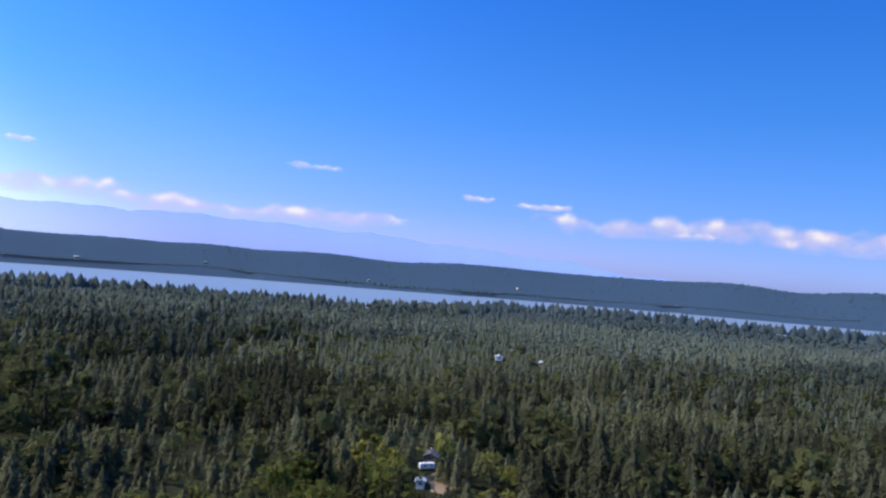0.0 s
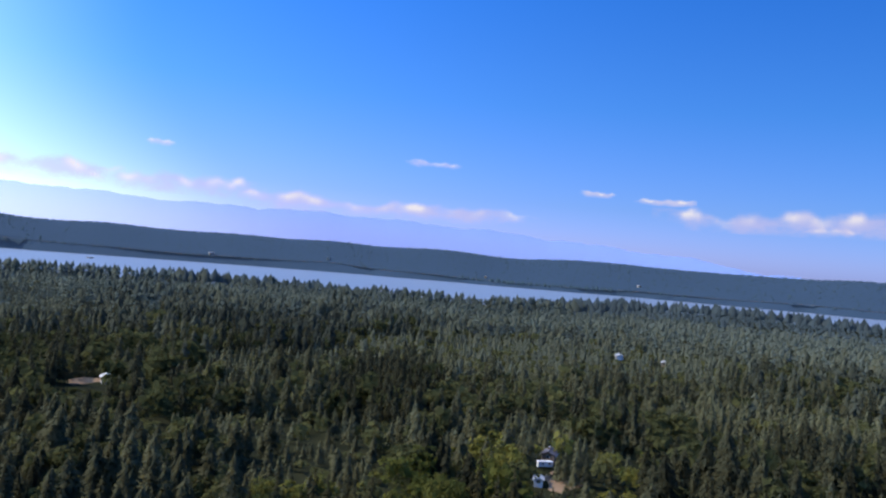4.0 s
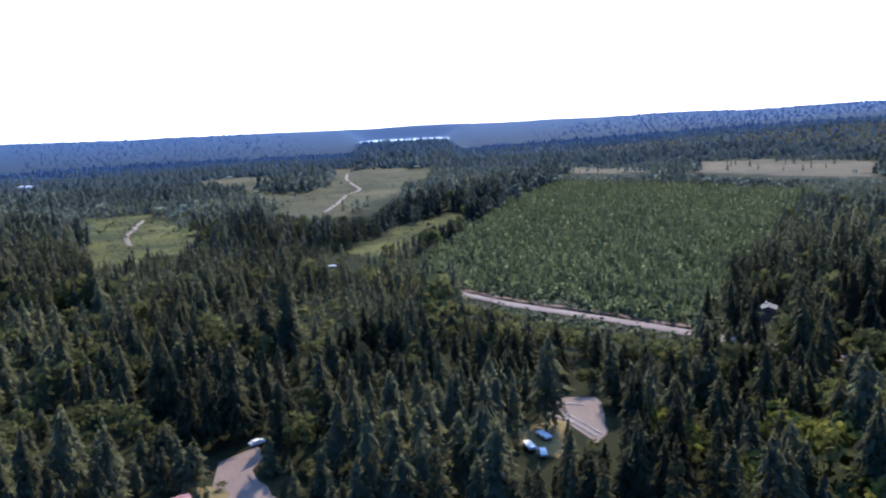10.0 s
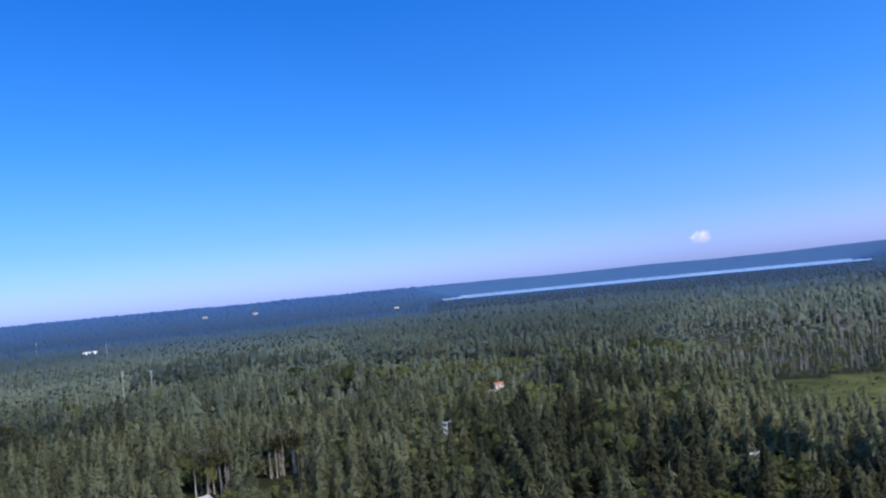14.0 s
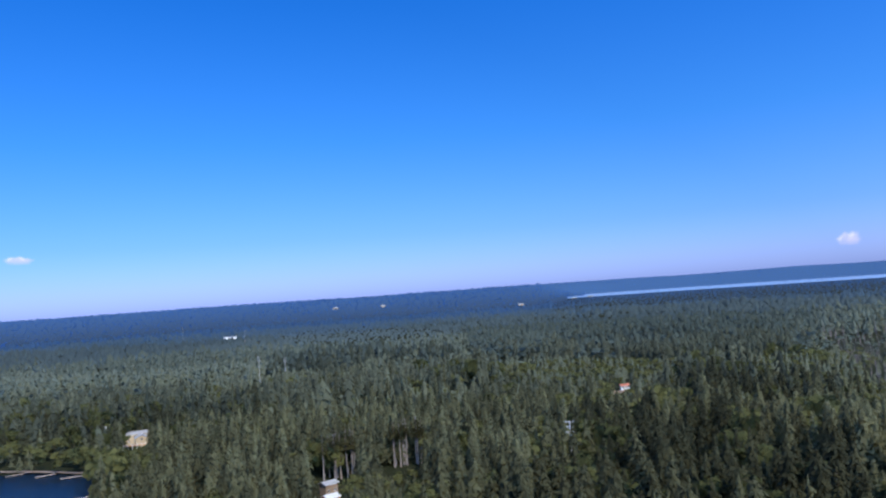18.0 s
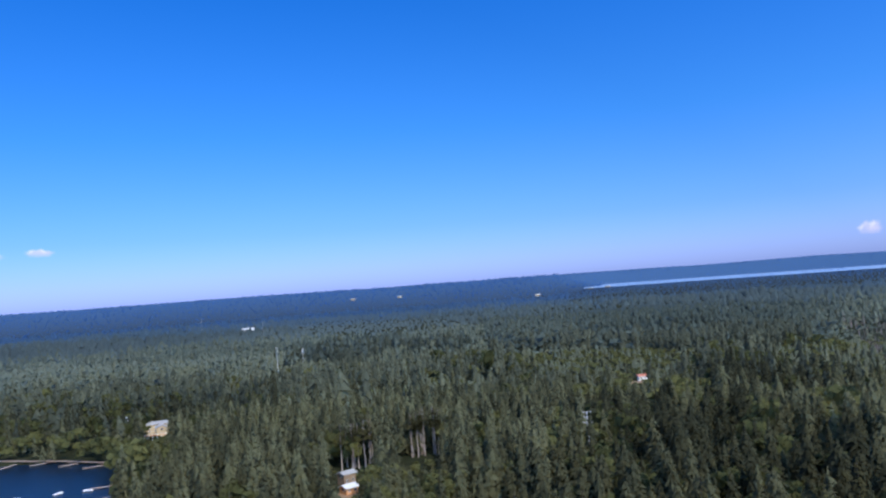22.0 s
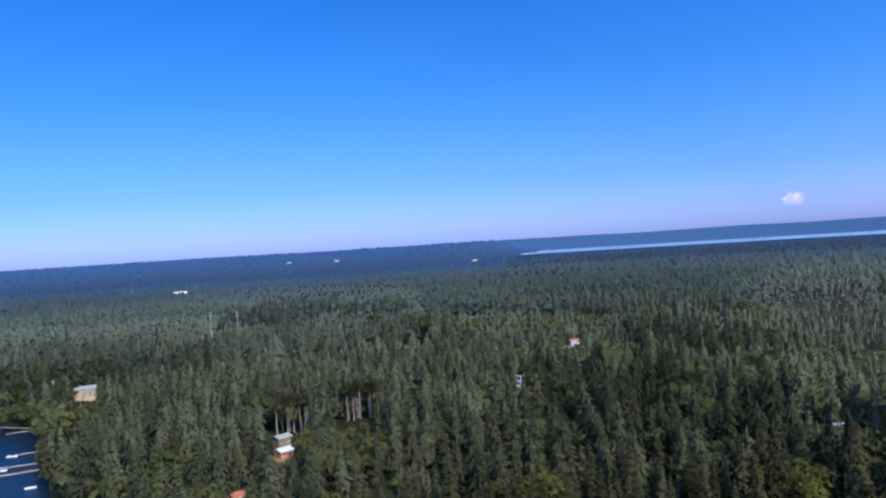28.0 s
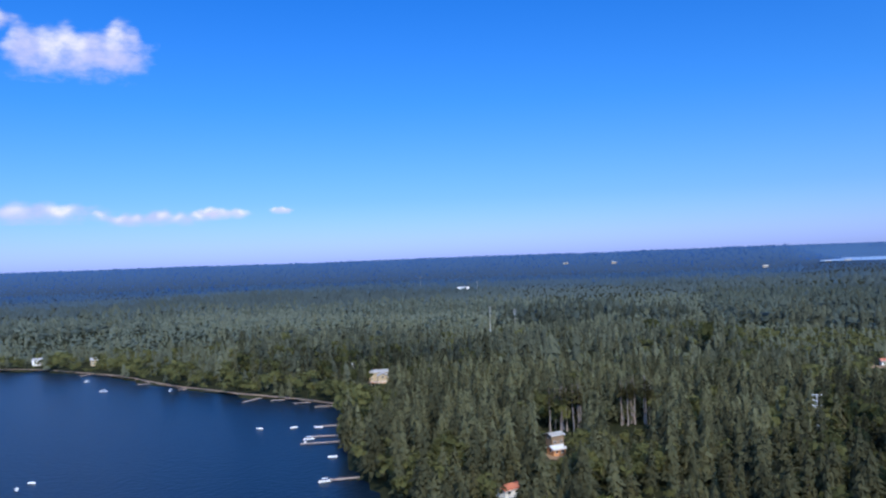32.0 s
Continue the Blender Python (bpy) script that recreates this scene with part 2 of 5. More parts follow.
FIELD_TRACK = [(-1560, 660), (-1399, 589), (-1189, 526), (-1084, 453), (-957, 386), (-880, 340)]
GREEN_TRACK = [(-1007, 154), (-930, 132), (-887, 127), (-830, 108), (-752, 101)]
JUNCTION = [(-188, 142), (-196, 154), (-189, 163), (-178, 156), (-167, 147), (-162, 139)]
DRIVE = [(-212, 45), (-218, 58), (-208, 57), (-203, 51.5), (-190, 52), (-177, 53), (-175, 42), (-194, 39)]


def inside(poly, x, y):
    """Which of the points x, y lie in the polygon."""
    hit = np.zeros(np.shape(x), bool)
    for (ax, ay), (bx, by) in zip(poly, poly[1:] + poly[:1]):
        if ay != by:
            hit ^= ((ay > y) != (by > y)) & (x < (bx - ax) * (y - ay) / (by - ay) + ax)
    return hit


def off_line(line, x, y):
    """The distance of the points from a polyline."""
    best = np.full(np.shape(x), 1e9)
    for (ax, ay), (bx, by) in zip(line, line[1:]):
        dx, dy = bx - ax, by - ay
        u = np.clip(((x - ax) * dx + (y - ay) * dy) / (dx * dx + dy * dy), 0, 1)
        best = np.minimum(best, np.hypot(x - ax - u * dx, y - ay - u * dy))
    return best


def ripple(x, y, size, seed):
    """Smooth cheap noise, about -1 to 1, for whole arrays."""
    r = np.random.RandomState(seed)
    out = 0.0
    for k in range(5):
        a, f, p = r.uniform(0, 6.283), r.uniform(0.6, 1.7) / size * 6.283, r.uniform(0, 6.283)
        out = out + np.sin((x * np.cos(a) + y * np.sin(a)) * f + p + 1.3 * np.sin((y * np.cos(a) - x * np.sin(a)) * f * 0.7 + p))
    return out / 2.6


def smooth(a, b, v):
    u = np.clip((v - a) / (b - a), 0, 1)
    return u * u * (3 - 2 * u)


def west_basin(a):
    return smooth(148.5, 150, a) * (1 - smooth(155.5, 157, a))


def far_bays(d, a):
    """A flat basin in the rising land far off that holds water, shaped to fit the camera's view: how much of it is
    here.
    """
    return smooth(243, 249, a) * (1 - smooth(274, 279, a)) + west_basin(a)


def in_bay(x, y):
    d, a = np.hypot(x, y), np.degrees(np.arctan2(y, x)) % 360
    lake = (west_basin(a) > 0.6) & (d > 3150 + 120 * np.sin(a * 2.0)) & (d < 4420)
    return lake | (far_bays(d, a) - west_basin(a) > 0.75) & (d > 4000 + 180 * np.sin(a * 0.9)) & (d < 4450) & (ripple(x, y, 420, 47) < 0.35)


def land(x, y):
    """The height of the ground."""
    x, y = np.asarray(x, float), np.asarray(y, float)
    d, a = np.hypot(x, y), np.degrees(np.arctan2(y, x)) % 360
    z = 1.2 + 0.9 * ripple(x, y, 260, 3) + 2.5 * smooth(700, 1500, d) * ripple(x, y, 900, 4)
    z = z + 9 * smooth(1100, 1700, d) * (1 - smooth(2600, 3200, d)) * (a > 97) * np.maximum(ripple(x, y, 1300, 7), 0)
    sunny = smooth(98, 108, a) * (1 - smooth(180, 215, a))
    # far land lifted by heading until its skyline fits the camera's view
    rise = 110 + 5 * ripple(a * 20, 0 * a, 260, 5) + 22 * sunny
    east = 1 - smooth(88, 100, a)
    rise = rise + east * (24 + 6 * ripple(a * 20, 0 * a, 200, 6))
    far = smooth(3000, 4700, d) * (1 - east) + east * smooth(3100, 4000, d)
    lift = rise * far
    basin = (far_bays(d, a) - west_basin(a)) * (1 - east)
    lift = lift * (1 - basin) + basin * (33 * smooth(2600, 3300, d) + (rise - 33) * smooth(4450, 4720, d))
    west = west_basin(a)
    lift = lift * (1 - west) + west * (54 * smooth(1500, 3150, d) + (rise - 54) * smooth(4420, 4700, d))
    z = z * (1 - 0.8 * smooth(3000, 3500, d)) + lift
    z = z + 50 * smooth(98, 104, a) * (1 - smooth(120, 150, a)) * smooth(1900, 2500, d) * (1 - smooth(3300, 4300, d))
    for pool in (LAKE, INLET):
        z = np.where(inside(pool, x, y), -3.0, z)
    return z


# ---- mesh helpers ----
def put_mesh(name, verts, tris, mat, tones=None, parent=None, smooth_faces=False):
    """One mesh object out of arrays of points and triangles (or quads), quickly."""
    verts, tris = np.asarray(verts, np.float32), np.asarray(tris, np.int32)
    me = bpy.data.meshes.new(name)
    k = tris.shape[1]
    me.vertices.add(len(verts))
    me.vertices.foreach_set("co", verts.ravel())
    me.loops.add(tris.size)
    me.loops.foreach_set("vertex_index", tris.ravel())
    me.polygons.add(len(tris))
    me.polygons.foreach_set("loop_start", np.arange(0, tris.size, k, dtype=np.int32))
    me.polygons.foreach_set("loop_total", np.full(len(tris), k, np.int32))
    if smooth_faces:
        me.polygons.foreach_set("use_smooth", np.ones(len(tris), bool))
    if tones is not None:
        me.attributes.new("tone", "FLOAT", "POINT").data.foreach_set("value", np.asarray(tones, np.float32))
    for m in (mat if isinstance(mat, (list, tuple)) else [mat]):
        me.materials.append(m)
    me.update()
    ob = new(name, me)
    ob.parent = parent
    return ob


def part(name, bm, mat, parent, label=""):
    """A bmesh as one mesh object under a thing or a part."""
    me = bpy.data.meshes.new(name)
    bm.to_mesh(me)
    bm.free()
    me.materials.append(mat)
    ob = new(name, me)
    ob.parent = parent
    return tagged(ob, label)


# ---- the ground, one sheet to the horizon ----
def polar_sheet(radii, turns):
    a = np.linspace(0, 2 * math.pi, turns, endpoint=False)
    r, t = np.meshgrid(radii, a, indexing="ij")
    x, y = (r * np.cos(t)).ravel(), (r * np.sin(t)).ravel()
    i, j = np.meshgrid(np.arange(len(radii) - 1), np.arange(turns), indexing="ij")
    a0, a1 = i * turns + j, i * turns + (j + 1) % turns
    return x, y, np.stack([a0, a0 + turns, a1 + turns, a1], -1).reshape(-1, 4)


def region_of(x, y):
    """0 woods, 1 green clearing, 2 brown field, 3 pale field, 4 young plantation, 5 yard."""
    kind = np.zeros(np.shape(x), int)
    for k, polys in ((1, (CLEARING, HIGH_CLEARING, GREEN_FIELD, STRIP)), (2, (BROWN_FIELD,)), (3, (WEST_FIELD, FAR_FIELD, PALE_FIELD)), (4, (PLANTATION,))):
        for p in polys:
            kind[inside(p, x + 9 * ripple(x, y, 70, 8), y + 9 * ripple(x, y, 60, 9))] = k
    for p in FIELD_WOODS:
        kind[inside(p, x, y)] = 0
    return kind


def ground_material():
    m = material("ground", (0.013, 0.016, 0.008), (0.036, 0.037, 0.018), 6.0, 0.95, 0.25, specular=0.03)
    n, l = m.node_tree.nodes, m.node_tree.links
    b = n["Principled BSDF"]
    base = b.inputs["Base Color"].links[0].from_socket
    place = n.new("ShaderNodeNewGeometry").outputs["Position"]
    for name, low, high, size in (("clearing", (0.036, 0.041, 0.014), (0.106, 0.101, 0.033), 7.0), ("brown", (0.045, 0.046, 0.022), (0.105, 0.088, 0.046), 14.0),
                                  ("pale", (0.078, 0.066, 0.042), (0.150, 0.118, 0.076), 25.0), ("young", (0.018, 0.027, 0.009), (0.038, 0.048, 0.015), 10.0)):
        g = n.new("ShaderNodeTexNoise")
        g.inputs["Scale"].default_value, g.inputs["Detail"].default_value, g.inputs["Roughness"].default_value = 1 / size, 8.0, 0.7
        l.new(place, g.inputs["Vector"])
        s = n.new("ShaderNodeMapRange")
        s.inputs["From Min"].default_value, s.inputs["From Max"].default_value = 0.30, 0.70
        broad = n.new("ShaderNodeTexNoise")
        broad.inputs["Scale"].default_value, broad.inputs["Detail"].default_value = 0.11 / size, 4.0
        l.new(place, broad.inputs["Vector"])
        sum_ = n.new("ShaderNodeMath")
        sum_.operation = "MULTIPLY_ADD"
        sum_.inputs[1].default_value = 1.4
        l.new(broad.outputs["Fac"], sum_.inputs[0])
        l.new(g.outputs["Fac"], sum_.inputs[2])
        less = n.new("ShaderNodeMath")
        less.operation = "SUBTRACT"
        less.inputs[1].default_value = 0.7
        l.new(sum_.outputs[0], less.inputs[0])
        l.new(less.outputs[0], s.inputs["Value"])
        c = n.new("ShaderNodeMix")
        c.data_type = "RGBA"
        c.inputs[6].default_value, c.inputs[7].default_value = (*low, 1), (*high, 1)
        l.new(s.outputs[0], c.inputs[0])
        own = n.new("ShaderNodeAttribute")
        own.attribute_name = name
        mix = n.new("ShaderNodeMix")
        mix.data_type = "RGBA"
        l.new(own.outputs["Fac"], mix.inputs[0])
        l.new(base, mix.inputs[6])
        l.new(c.outputs[2], mix.inputs[7])
        base = mix.outputs[2]
    # haze put into the colour: far ground blends to blue
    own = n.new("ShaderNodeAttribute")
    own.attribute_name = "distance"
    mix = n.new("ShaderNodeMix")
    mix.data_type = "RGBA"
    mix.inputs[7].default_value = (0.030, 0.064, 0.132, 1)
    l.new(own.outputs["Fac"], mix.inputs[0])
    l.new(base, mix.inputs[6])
    # the ridge beyond the inlet takes a greyer painted haze
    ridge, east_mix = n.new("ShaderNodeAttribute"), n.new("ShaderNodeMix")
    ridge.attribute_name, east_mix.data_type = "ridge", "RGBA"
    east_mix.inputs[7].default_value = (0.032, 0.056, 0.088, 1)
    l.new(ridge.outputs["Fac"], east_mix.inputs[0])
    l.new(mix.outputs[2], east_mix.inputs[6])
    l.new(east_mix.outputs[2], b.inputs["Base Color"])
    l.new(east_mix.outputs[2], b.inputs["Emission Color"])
    # the painted haze glows, more the farther off
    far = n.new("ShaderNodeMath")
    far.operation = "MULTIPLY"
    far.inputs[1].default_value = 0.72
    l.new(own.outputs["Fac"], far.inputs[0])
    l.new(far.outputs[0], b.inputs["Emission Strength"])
    return m


radii = [0.5, 30, 60, 90] + list(120 * 1.0165 ** np.arange(226))
gx, gy, gq = polar_sheet(np.array(radii), 480)
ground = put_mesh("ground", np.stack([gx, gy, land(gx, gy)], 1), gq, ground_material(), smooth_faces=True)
kind = region_of(gx, gy)
for name, k in (("clearing", 1), ("brown", 2), ("pale", 3), ("young", 4)):
    ground.data.attributes.new(name, "FLOAT", "POINT").data.foreach_set("value", (kind == k).astype(np.float32))
# how much painted haze the ground takes
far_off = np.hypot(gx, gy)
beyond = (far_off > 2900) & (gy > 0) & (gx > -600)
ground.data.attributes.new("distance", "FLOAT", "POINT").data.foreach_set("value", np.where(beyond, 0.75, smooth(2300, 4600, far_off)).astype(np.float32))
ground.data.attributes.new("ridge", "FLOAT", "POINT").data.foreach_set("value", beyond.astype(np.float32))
tagged(ground, "forest floor with green clearings and dry brown fields", "ground", kind="structure")


def water_material(name, deep, rough, gloss=0.5):
    m = bpy.data.materials.new(name)
    m.use_nodes = True
    n, l = m.node_tree.nodes, m.node_tree.links
    b = n["Principled BSDF"]
    b.inputs["Base Color"].default_value = (*deep, 1)
    b.inputs["Roughness"].default_value, b.inputs["IOR"].default_value = rough, 1.33
    b.inputs["Specular IOR Level"].default_value = gloss
    place = n.new("ShaderNodeNewGeometry").outputs["Position"]
    w = n.new("ShaderNodeTexNoise")
    w.inputs["Scale"].default_value, w.inputs["Detail"].default_value = 0.35, 5.0
    l.new(place, w.inputs["Vector"])
    r = n.new("ShaderNodeBump")
    r.inputs["Strength"].default_value, r.inputs["Distance"].default_value = 0.8, 0.35
    l.new(w.outputs["Fac"], r.inputs["Height"])
    l.new(r.outputs["Normal"], b.inputs["Normal"])
    return m


def water(name, poly, z, mat, label):
    bm = bmesh.new()
    cx, cy = sum(p[0] for p in poly) / len(poly), sum(p[1] for p in poly) / len(poly)
    vs = [bm.verts.new((cx + (x - cx) * 1.03, cy + (y - cy) * 1.03, z)) for x, y in poly]
    face = bm.faces.new(vs)
    if face.normal.z < 0:
        face.normal_flip()
    bmesh.ops.triangulate(bm, faces=[face])
    return tagged(part(name, bm, mat, None), label, "water", kind="structure")


def far_water(name, a0, a1, z, near=3400):
    """A far strip of water in its basin."""
    a = np.radians(np.linspace(a0, a1, 30))
    v = [(r * math.cos(t), r * math.sin(t), z) for t in a for r in (near, 4440)]
    q = [(2 * i, 2 * i + 1, 2 * i + 3, 2 * i + 2) for i in range(29)]
    return tagged(put_mesh(name, v, q, BAY_WATER), "pale far bay between wooded shores", "water", kind="structure")


# pale base colours put reflected sky and glint into the far water
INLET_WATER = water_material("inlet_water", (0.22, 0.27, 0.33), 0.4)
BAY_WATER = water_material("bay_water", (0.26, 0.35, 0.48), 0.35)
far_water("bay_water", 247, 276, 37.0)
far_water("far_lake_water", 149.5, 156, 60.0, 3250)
water("lake_water", LAKE, -0.2, water_material("lake_water", (0.004, 0.012, 0.026), 0.3, 0.22), "deep blue lake with a calm rippled surface")
water("inlet_water", INLET, -0.25, INLET_WATER, "pale blue sea inlet below the wooded ridge")


# ---- roads and tracks ----
def ribbon(name, line, width, mat, label, lift=0.25, wobble=0.12):
    """A road along a polyline, cut into short lengths that follow the ground, with a slightly raised crown."""
    pts, walked = [], 0.0
    for (ax, ay), (bx, by) in zip(line, line[1:]):
        n = max(2, int(math.hypot(bx - ax, by - ay) / 6))
        pts += [(ax + (bx - ax) * i / n, ay + (by - ay) * i / n) for i in range(n)]
    pts.append(line[-1])
    p = np.array(pts)
    for _ in range(14):
        p[1:-1] = (p[:-2] + 2 * p[1:-1] + p[2:]) / 4
    way = np.gradient(p, axis=0)
    way /= np.linalg.norm(way, axis=1, keepdims=True)
    side = np.stack([-way[:, 1], way[:, 0]], 1)
    rng = np.random.RandomState(len(pts))
    rows = []
    for u, up in ((-0.5, 0.0), (-0.46, 0.12), (0.0, 0.22), (0.46, 0.12), (0.5, 0.0)):
        w = width * u * (1 + wobble * rng.uniform(-1, 1, len(p)))
        q = p + side * w[:, None]
        rows.append(np.stack([q[:, 0], q[:, 1], land(p[:, 0], p[:, 1]) + lift + up], 1))
    v = np.concatenate(rows)
    n = len(p)
    quads = [(r * n + i, r * n + i + 1, (r + 1) * n + i + 1, (r + 1) * n + i) for r in range(4) for i in range(n - 1)]
    return tagged(put_mesh(name, v, quads, mat, smooth_faces=True), label, "road", kind="structure")


ribbon("road", ROAD, 8.0, ASPHALT, "pale sun-bleached country road beside the young plantation")
ribbon("bank", [(x - 2, y + 7.5) for x, y in ROAD[:4]], 4.0, RED_BANK, "low bank of bare red earth beside the road", 0.5, 0.5)
ribbon("track", TRACK, 3.6, GRAVEL, "pale gravel logging track across the clearing", 0.4, 0.4)
ribbon("track", HIGH_TRACK, 4.0, GRAVEL, "narrow gravel track over the far clearing", 0.6)
ribbon("track", GREEN_TRACK, 5.0, GRAVEL, "pale broken track across the green field", 0.6)
ribbon("track", FIELD_TRACK, 5.5, GRAVEL, "winding pale track through the brown field", 0.8)


# ---- trees as templates of unit height ----
def conifer_shape(tiers, tips, seed, width=0.2):
    """A conifer one unit high: ragged skirts of drooping boughs one above the other, each with its tips at uneven lengths. No tiers: a plain far crown."""
    r = np.random.RandomState(seed)
    lean, fat = r.uniform(-.04, .04, 2), r.uniform(0.42, 0.75)
    v, f = [], []
    if not tiers:
        v.append((lean[0], lean[1], 1.0))
        for i in range(tips):
            a, q = 6.2832 * (i + r.uniform(-.3, .3)) / tips, width * r.uniform(0.7, 1.25)
            v.append((q * math.cos(a), q * math.sin(a), r.uniform(0.0, 0.3)))
        return np.array(v), np.array([(0, 1 + i, 1 + (i + 1) % tips) for i in range(tips)])
    for k in range(tiers):
        u = k / tiers
        rim, top = 0.08 + 0.80 * u ** 0.92, min(1.0, 0.08 + 0.80 * u ** 0.92 + (0.55 if k == 0 else 0.62) * (1 - u) ** 0.6 / tiers ** 0.55 + 0.10)
        if k == tiers - 1:
            top = 1.0
        reach = width * ((1 - u) ** fat * r.uniform(0.85, 1.12) + 0.05)
        ox, oy = lean[0] * rim + r.uniform(-.24, .24) * reach, lean[1] * rim + r.uniform(-.24, .24) * reach
        c, turn, n = len(v), r.uniform(0, 6.28), 2 * tips
        v.append((lean[0] * top, lean[1] * top, top))
        for i in range(n):
            a = turn + 6.2832 * (i + r.uniform(-.3, .3)) / n
            out = i % 2 == 0
            q = reach * (r.uniform(0.62, 1.34) if out else r.uniform(0.35, 0.72))
            z = rim + (top - rim) * (r.uniform(-.22, .22) if out else r.uniform(0.12, 0.46))
            v.append((ox + q * math.cos(a), oy + q * math.sin(a), max(0.02, z)))
            f.append((c, c + 1 + i, c + 1 + (i + 1) % n))
    return np.array(v), np.array(f)


def leafy_shape(clumps, seed, width=0.36):
    """A crown of tilted leaf clumps over a lumpy shell, one unit high."""
    r = np.random.RandomState(seed)
    lobes = [(r.uniform(-.16, .16), r.uniform(-.16, .16), r.uniform(0.45, 0.8), r.uniform(0.16, 0.26)) for _ in range(5)] + [(0, 0, 0.58, width * 0.8)]
    v, f = [], []
    for k in range(clumps):
        x, y, z, s = lobes[k % 6]
        d = r.normal(size=3)
        d /= np.linalg.norm(d)
        d[2] = abs(d[2]) if r.rand() < 0.75 else d[2]
        p = np.array((x, y, z)) + d * s * r.uniform(0.75, 1.0) * (1.0, 1.0, 0.8)
        a = np.cross(d + r.normal(0, .4, 3), r.normal(size=3))
        a /= np.linalg.norm(a)
        b = np.cross(a, d + r.normal(0, .35, 3))
        b /= np.linalg.norm(b)
        w = s * r.uniform(0.32, 0.62) * (24 / max(clumps, 20)) ** 0.5 * 1.25
        c = len(v)
        v += [p + a * w * r.uniform(.7, 1.2), p + b * w * r.uniform(.7, 1.2) + d * w * .25, p - a * w * r.uniform(.7, 1.2), p - b * w * r.uniform(.7, 1.2) - d * w * .2]
        f += [(c, c + 1, c + 2), (c, c + 2, c + 3)]
    return np.array(v), np.array(f)


def bare_shape(seed):
    """A bare standing stem with a few stubs."""
    r = np.random.RandomState(seed)
    v, f = [], []
    def spike(p, q, w):
        c = len(v)
        for i in range(3):
            v.append((p[0] + w * math.cos(2.1 * i), p[1] + w * math.sin(2.1 * i), p[2]))
        v.append(q)
        f.extend([(c, c + 1, c + 3), (c + 1, c + 2, c + 3), (c + 2, c, c + 3)])
    spike((0, 0, 0), (0.01, 0, 1), 0.035)
    for _ in range(9):
        z, a, l = r.uniform(0.35, 0.92), r.uniform(0, 6.28), r.uniform(0.05, 0.13)
        spike((0, 0, z), (l * math.cos(a), l * math.sin(a), z + r.uniform(-.03, .04)), 0.016)
    return np.array(v), np.array(f)


def scatter(name, shapes, x, y, height, mat, label, category, tones, spread=None, rounded=True):
    """Many trees joined into one mesh; the ground carries each."""
    rng = np.random.RandomState(len(x))
    z = land(x, y) - 0.3
    which = rng.randint(0, len(shapes), len(x))
    vs, fs, ts, base = [], [], [], 0
    for k, (sv, sf) in enumerate(shapes):
        m = which == k
        n = int(m.sum())
        if not n:
            continue
        a = rng.uniform(0, 6.283, n)
        wide = height[m] ** 0.8 * 16.0 ** 0.2 * rng.uniform(0.75, 1.3, n) * (spread or 1.0)
        c, s = (np.cos(a) * wide)[:, None], (np.sin(a) * wide)[:, None]
        v = np.stack([c * sv[:, 0] - s * sv[:, 1] + x[m][:, None], s * sv[:, 0] + c * sv[:, 1] + y[m][:, None], height[m][:, None] * sv[:, 2] + z[m][:, None]], -1)
        vs.append(v.reshape(-1, 3))
        fs.append((sf[None] + (np.arange(n) * len(sv))[:, None, None] + base).reshape(-1, 3))
        ts.append(np.repeat(tones[m], len(sv)))
        base += n * len(sv)
    if not vs:
        return None
    ob = put_mesh(name, np.concatenate(vs), np.concatenate(fs), mat, np.concatenate(ts), smooth_faces=rounded)
    return tagged(ob, label, category, kind="stuff")


# ---- spots the camera must see; trees before them stay under its line of sight: x, y, half width ----
SIGHT_SPOTS, SIGHT_HEIGHT = [], 88.0


def sight_along(line, w):
    """Keep the camera's line of sight free to a whole line."""
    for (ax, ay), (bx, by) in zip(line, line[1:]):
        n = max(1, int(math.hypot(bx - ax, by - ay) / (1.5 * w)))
        SIGHT_SPOTS.extend((ax + (bx - ax) * i / n, ay + (by - ay) * i / n, w) for i in range(n + 1))


sight_along([(-345, 215), (-293, 222), (-227, 238)], 8)
sight_along([(-190, 154), (-168, 146)], 7)
sight_along([(-213, 51), (-190, 46), (-178, 47)], 6)
sight_along([(-205, -400), (-270, -310), (-330, -228), (-363, -154), (-438, -85), (-500, -55), (-580, -15)], 12)
sight_along([(-950, 300), (-806, 356), (-1100, 545)], 12)
sight_along([(-894, 998), (-710, 975), (-626, 1033)], 25)
sight_along([(-1088, 891), (-1005, 968)], 25)
sight_along([(-844, 1564), (-506, 1560)], 40)
sight_along([(-700, -20), (-690, -87), (-802, -209), (-850, -320)], 15)
sight_along([(-560, 240), (-720, 430)], 10)
SIGHT_SPOTS += [(-500, 196, 4)]
sight_along([(-1007, 154), (-752, 101)], 8)
SIGHT_SPOTS += [(-173.4, 128.6, 5), (-169.7, 121.4, 5), (-164.4, 121.9, 4), (-185, 24, 8), (-218, 285, 5), (-133, 319, 6), (-94, 327, 9), (-82, 320, 7)]
SIGHT_SPOTS += [(272, 219, 5), (252, 204, 8), (152, 458, 14), (163, 476, 12), (-21, 197, 8), (695, 470, 9), (696, 424, 7)]
SIGHT_SPOTS += [(156, -366, 8), (170, -372, 7), (130, -396, 7), (140, -392, 7)]
SIGHT_SPOTS += [(145, -326, 6), (153, -342, 5), (135, -257, 4), (29, -664, 7), (352, -470, 8), (690, -460, 8), (756, -440, 7)]


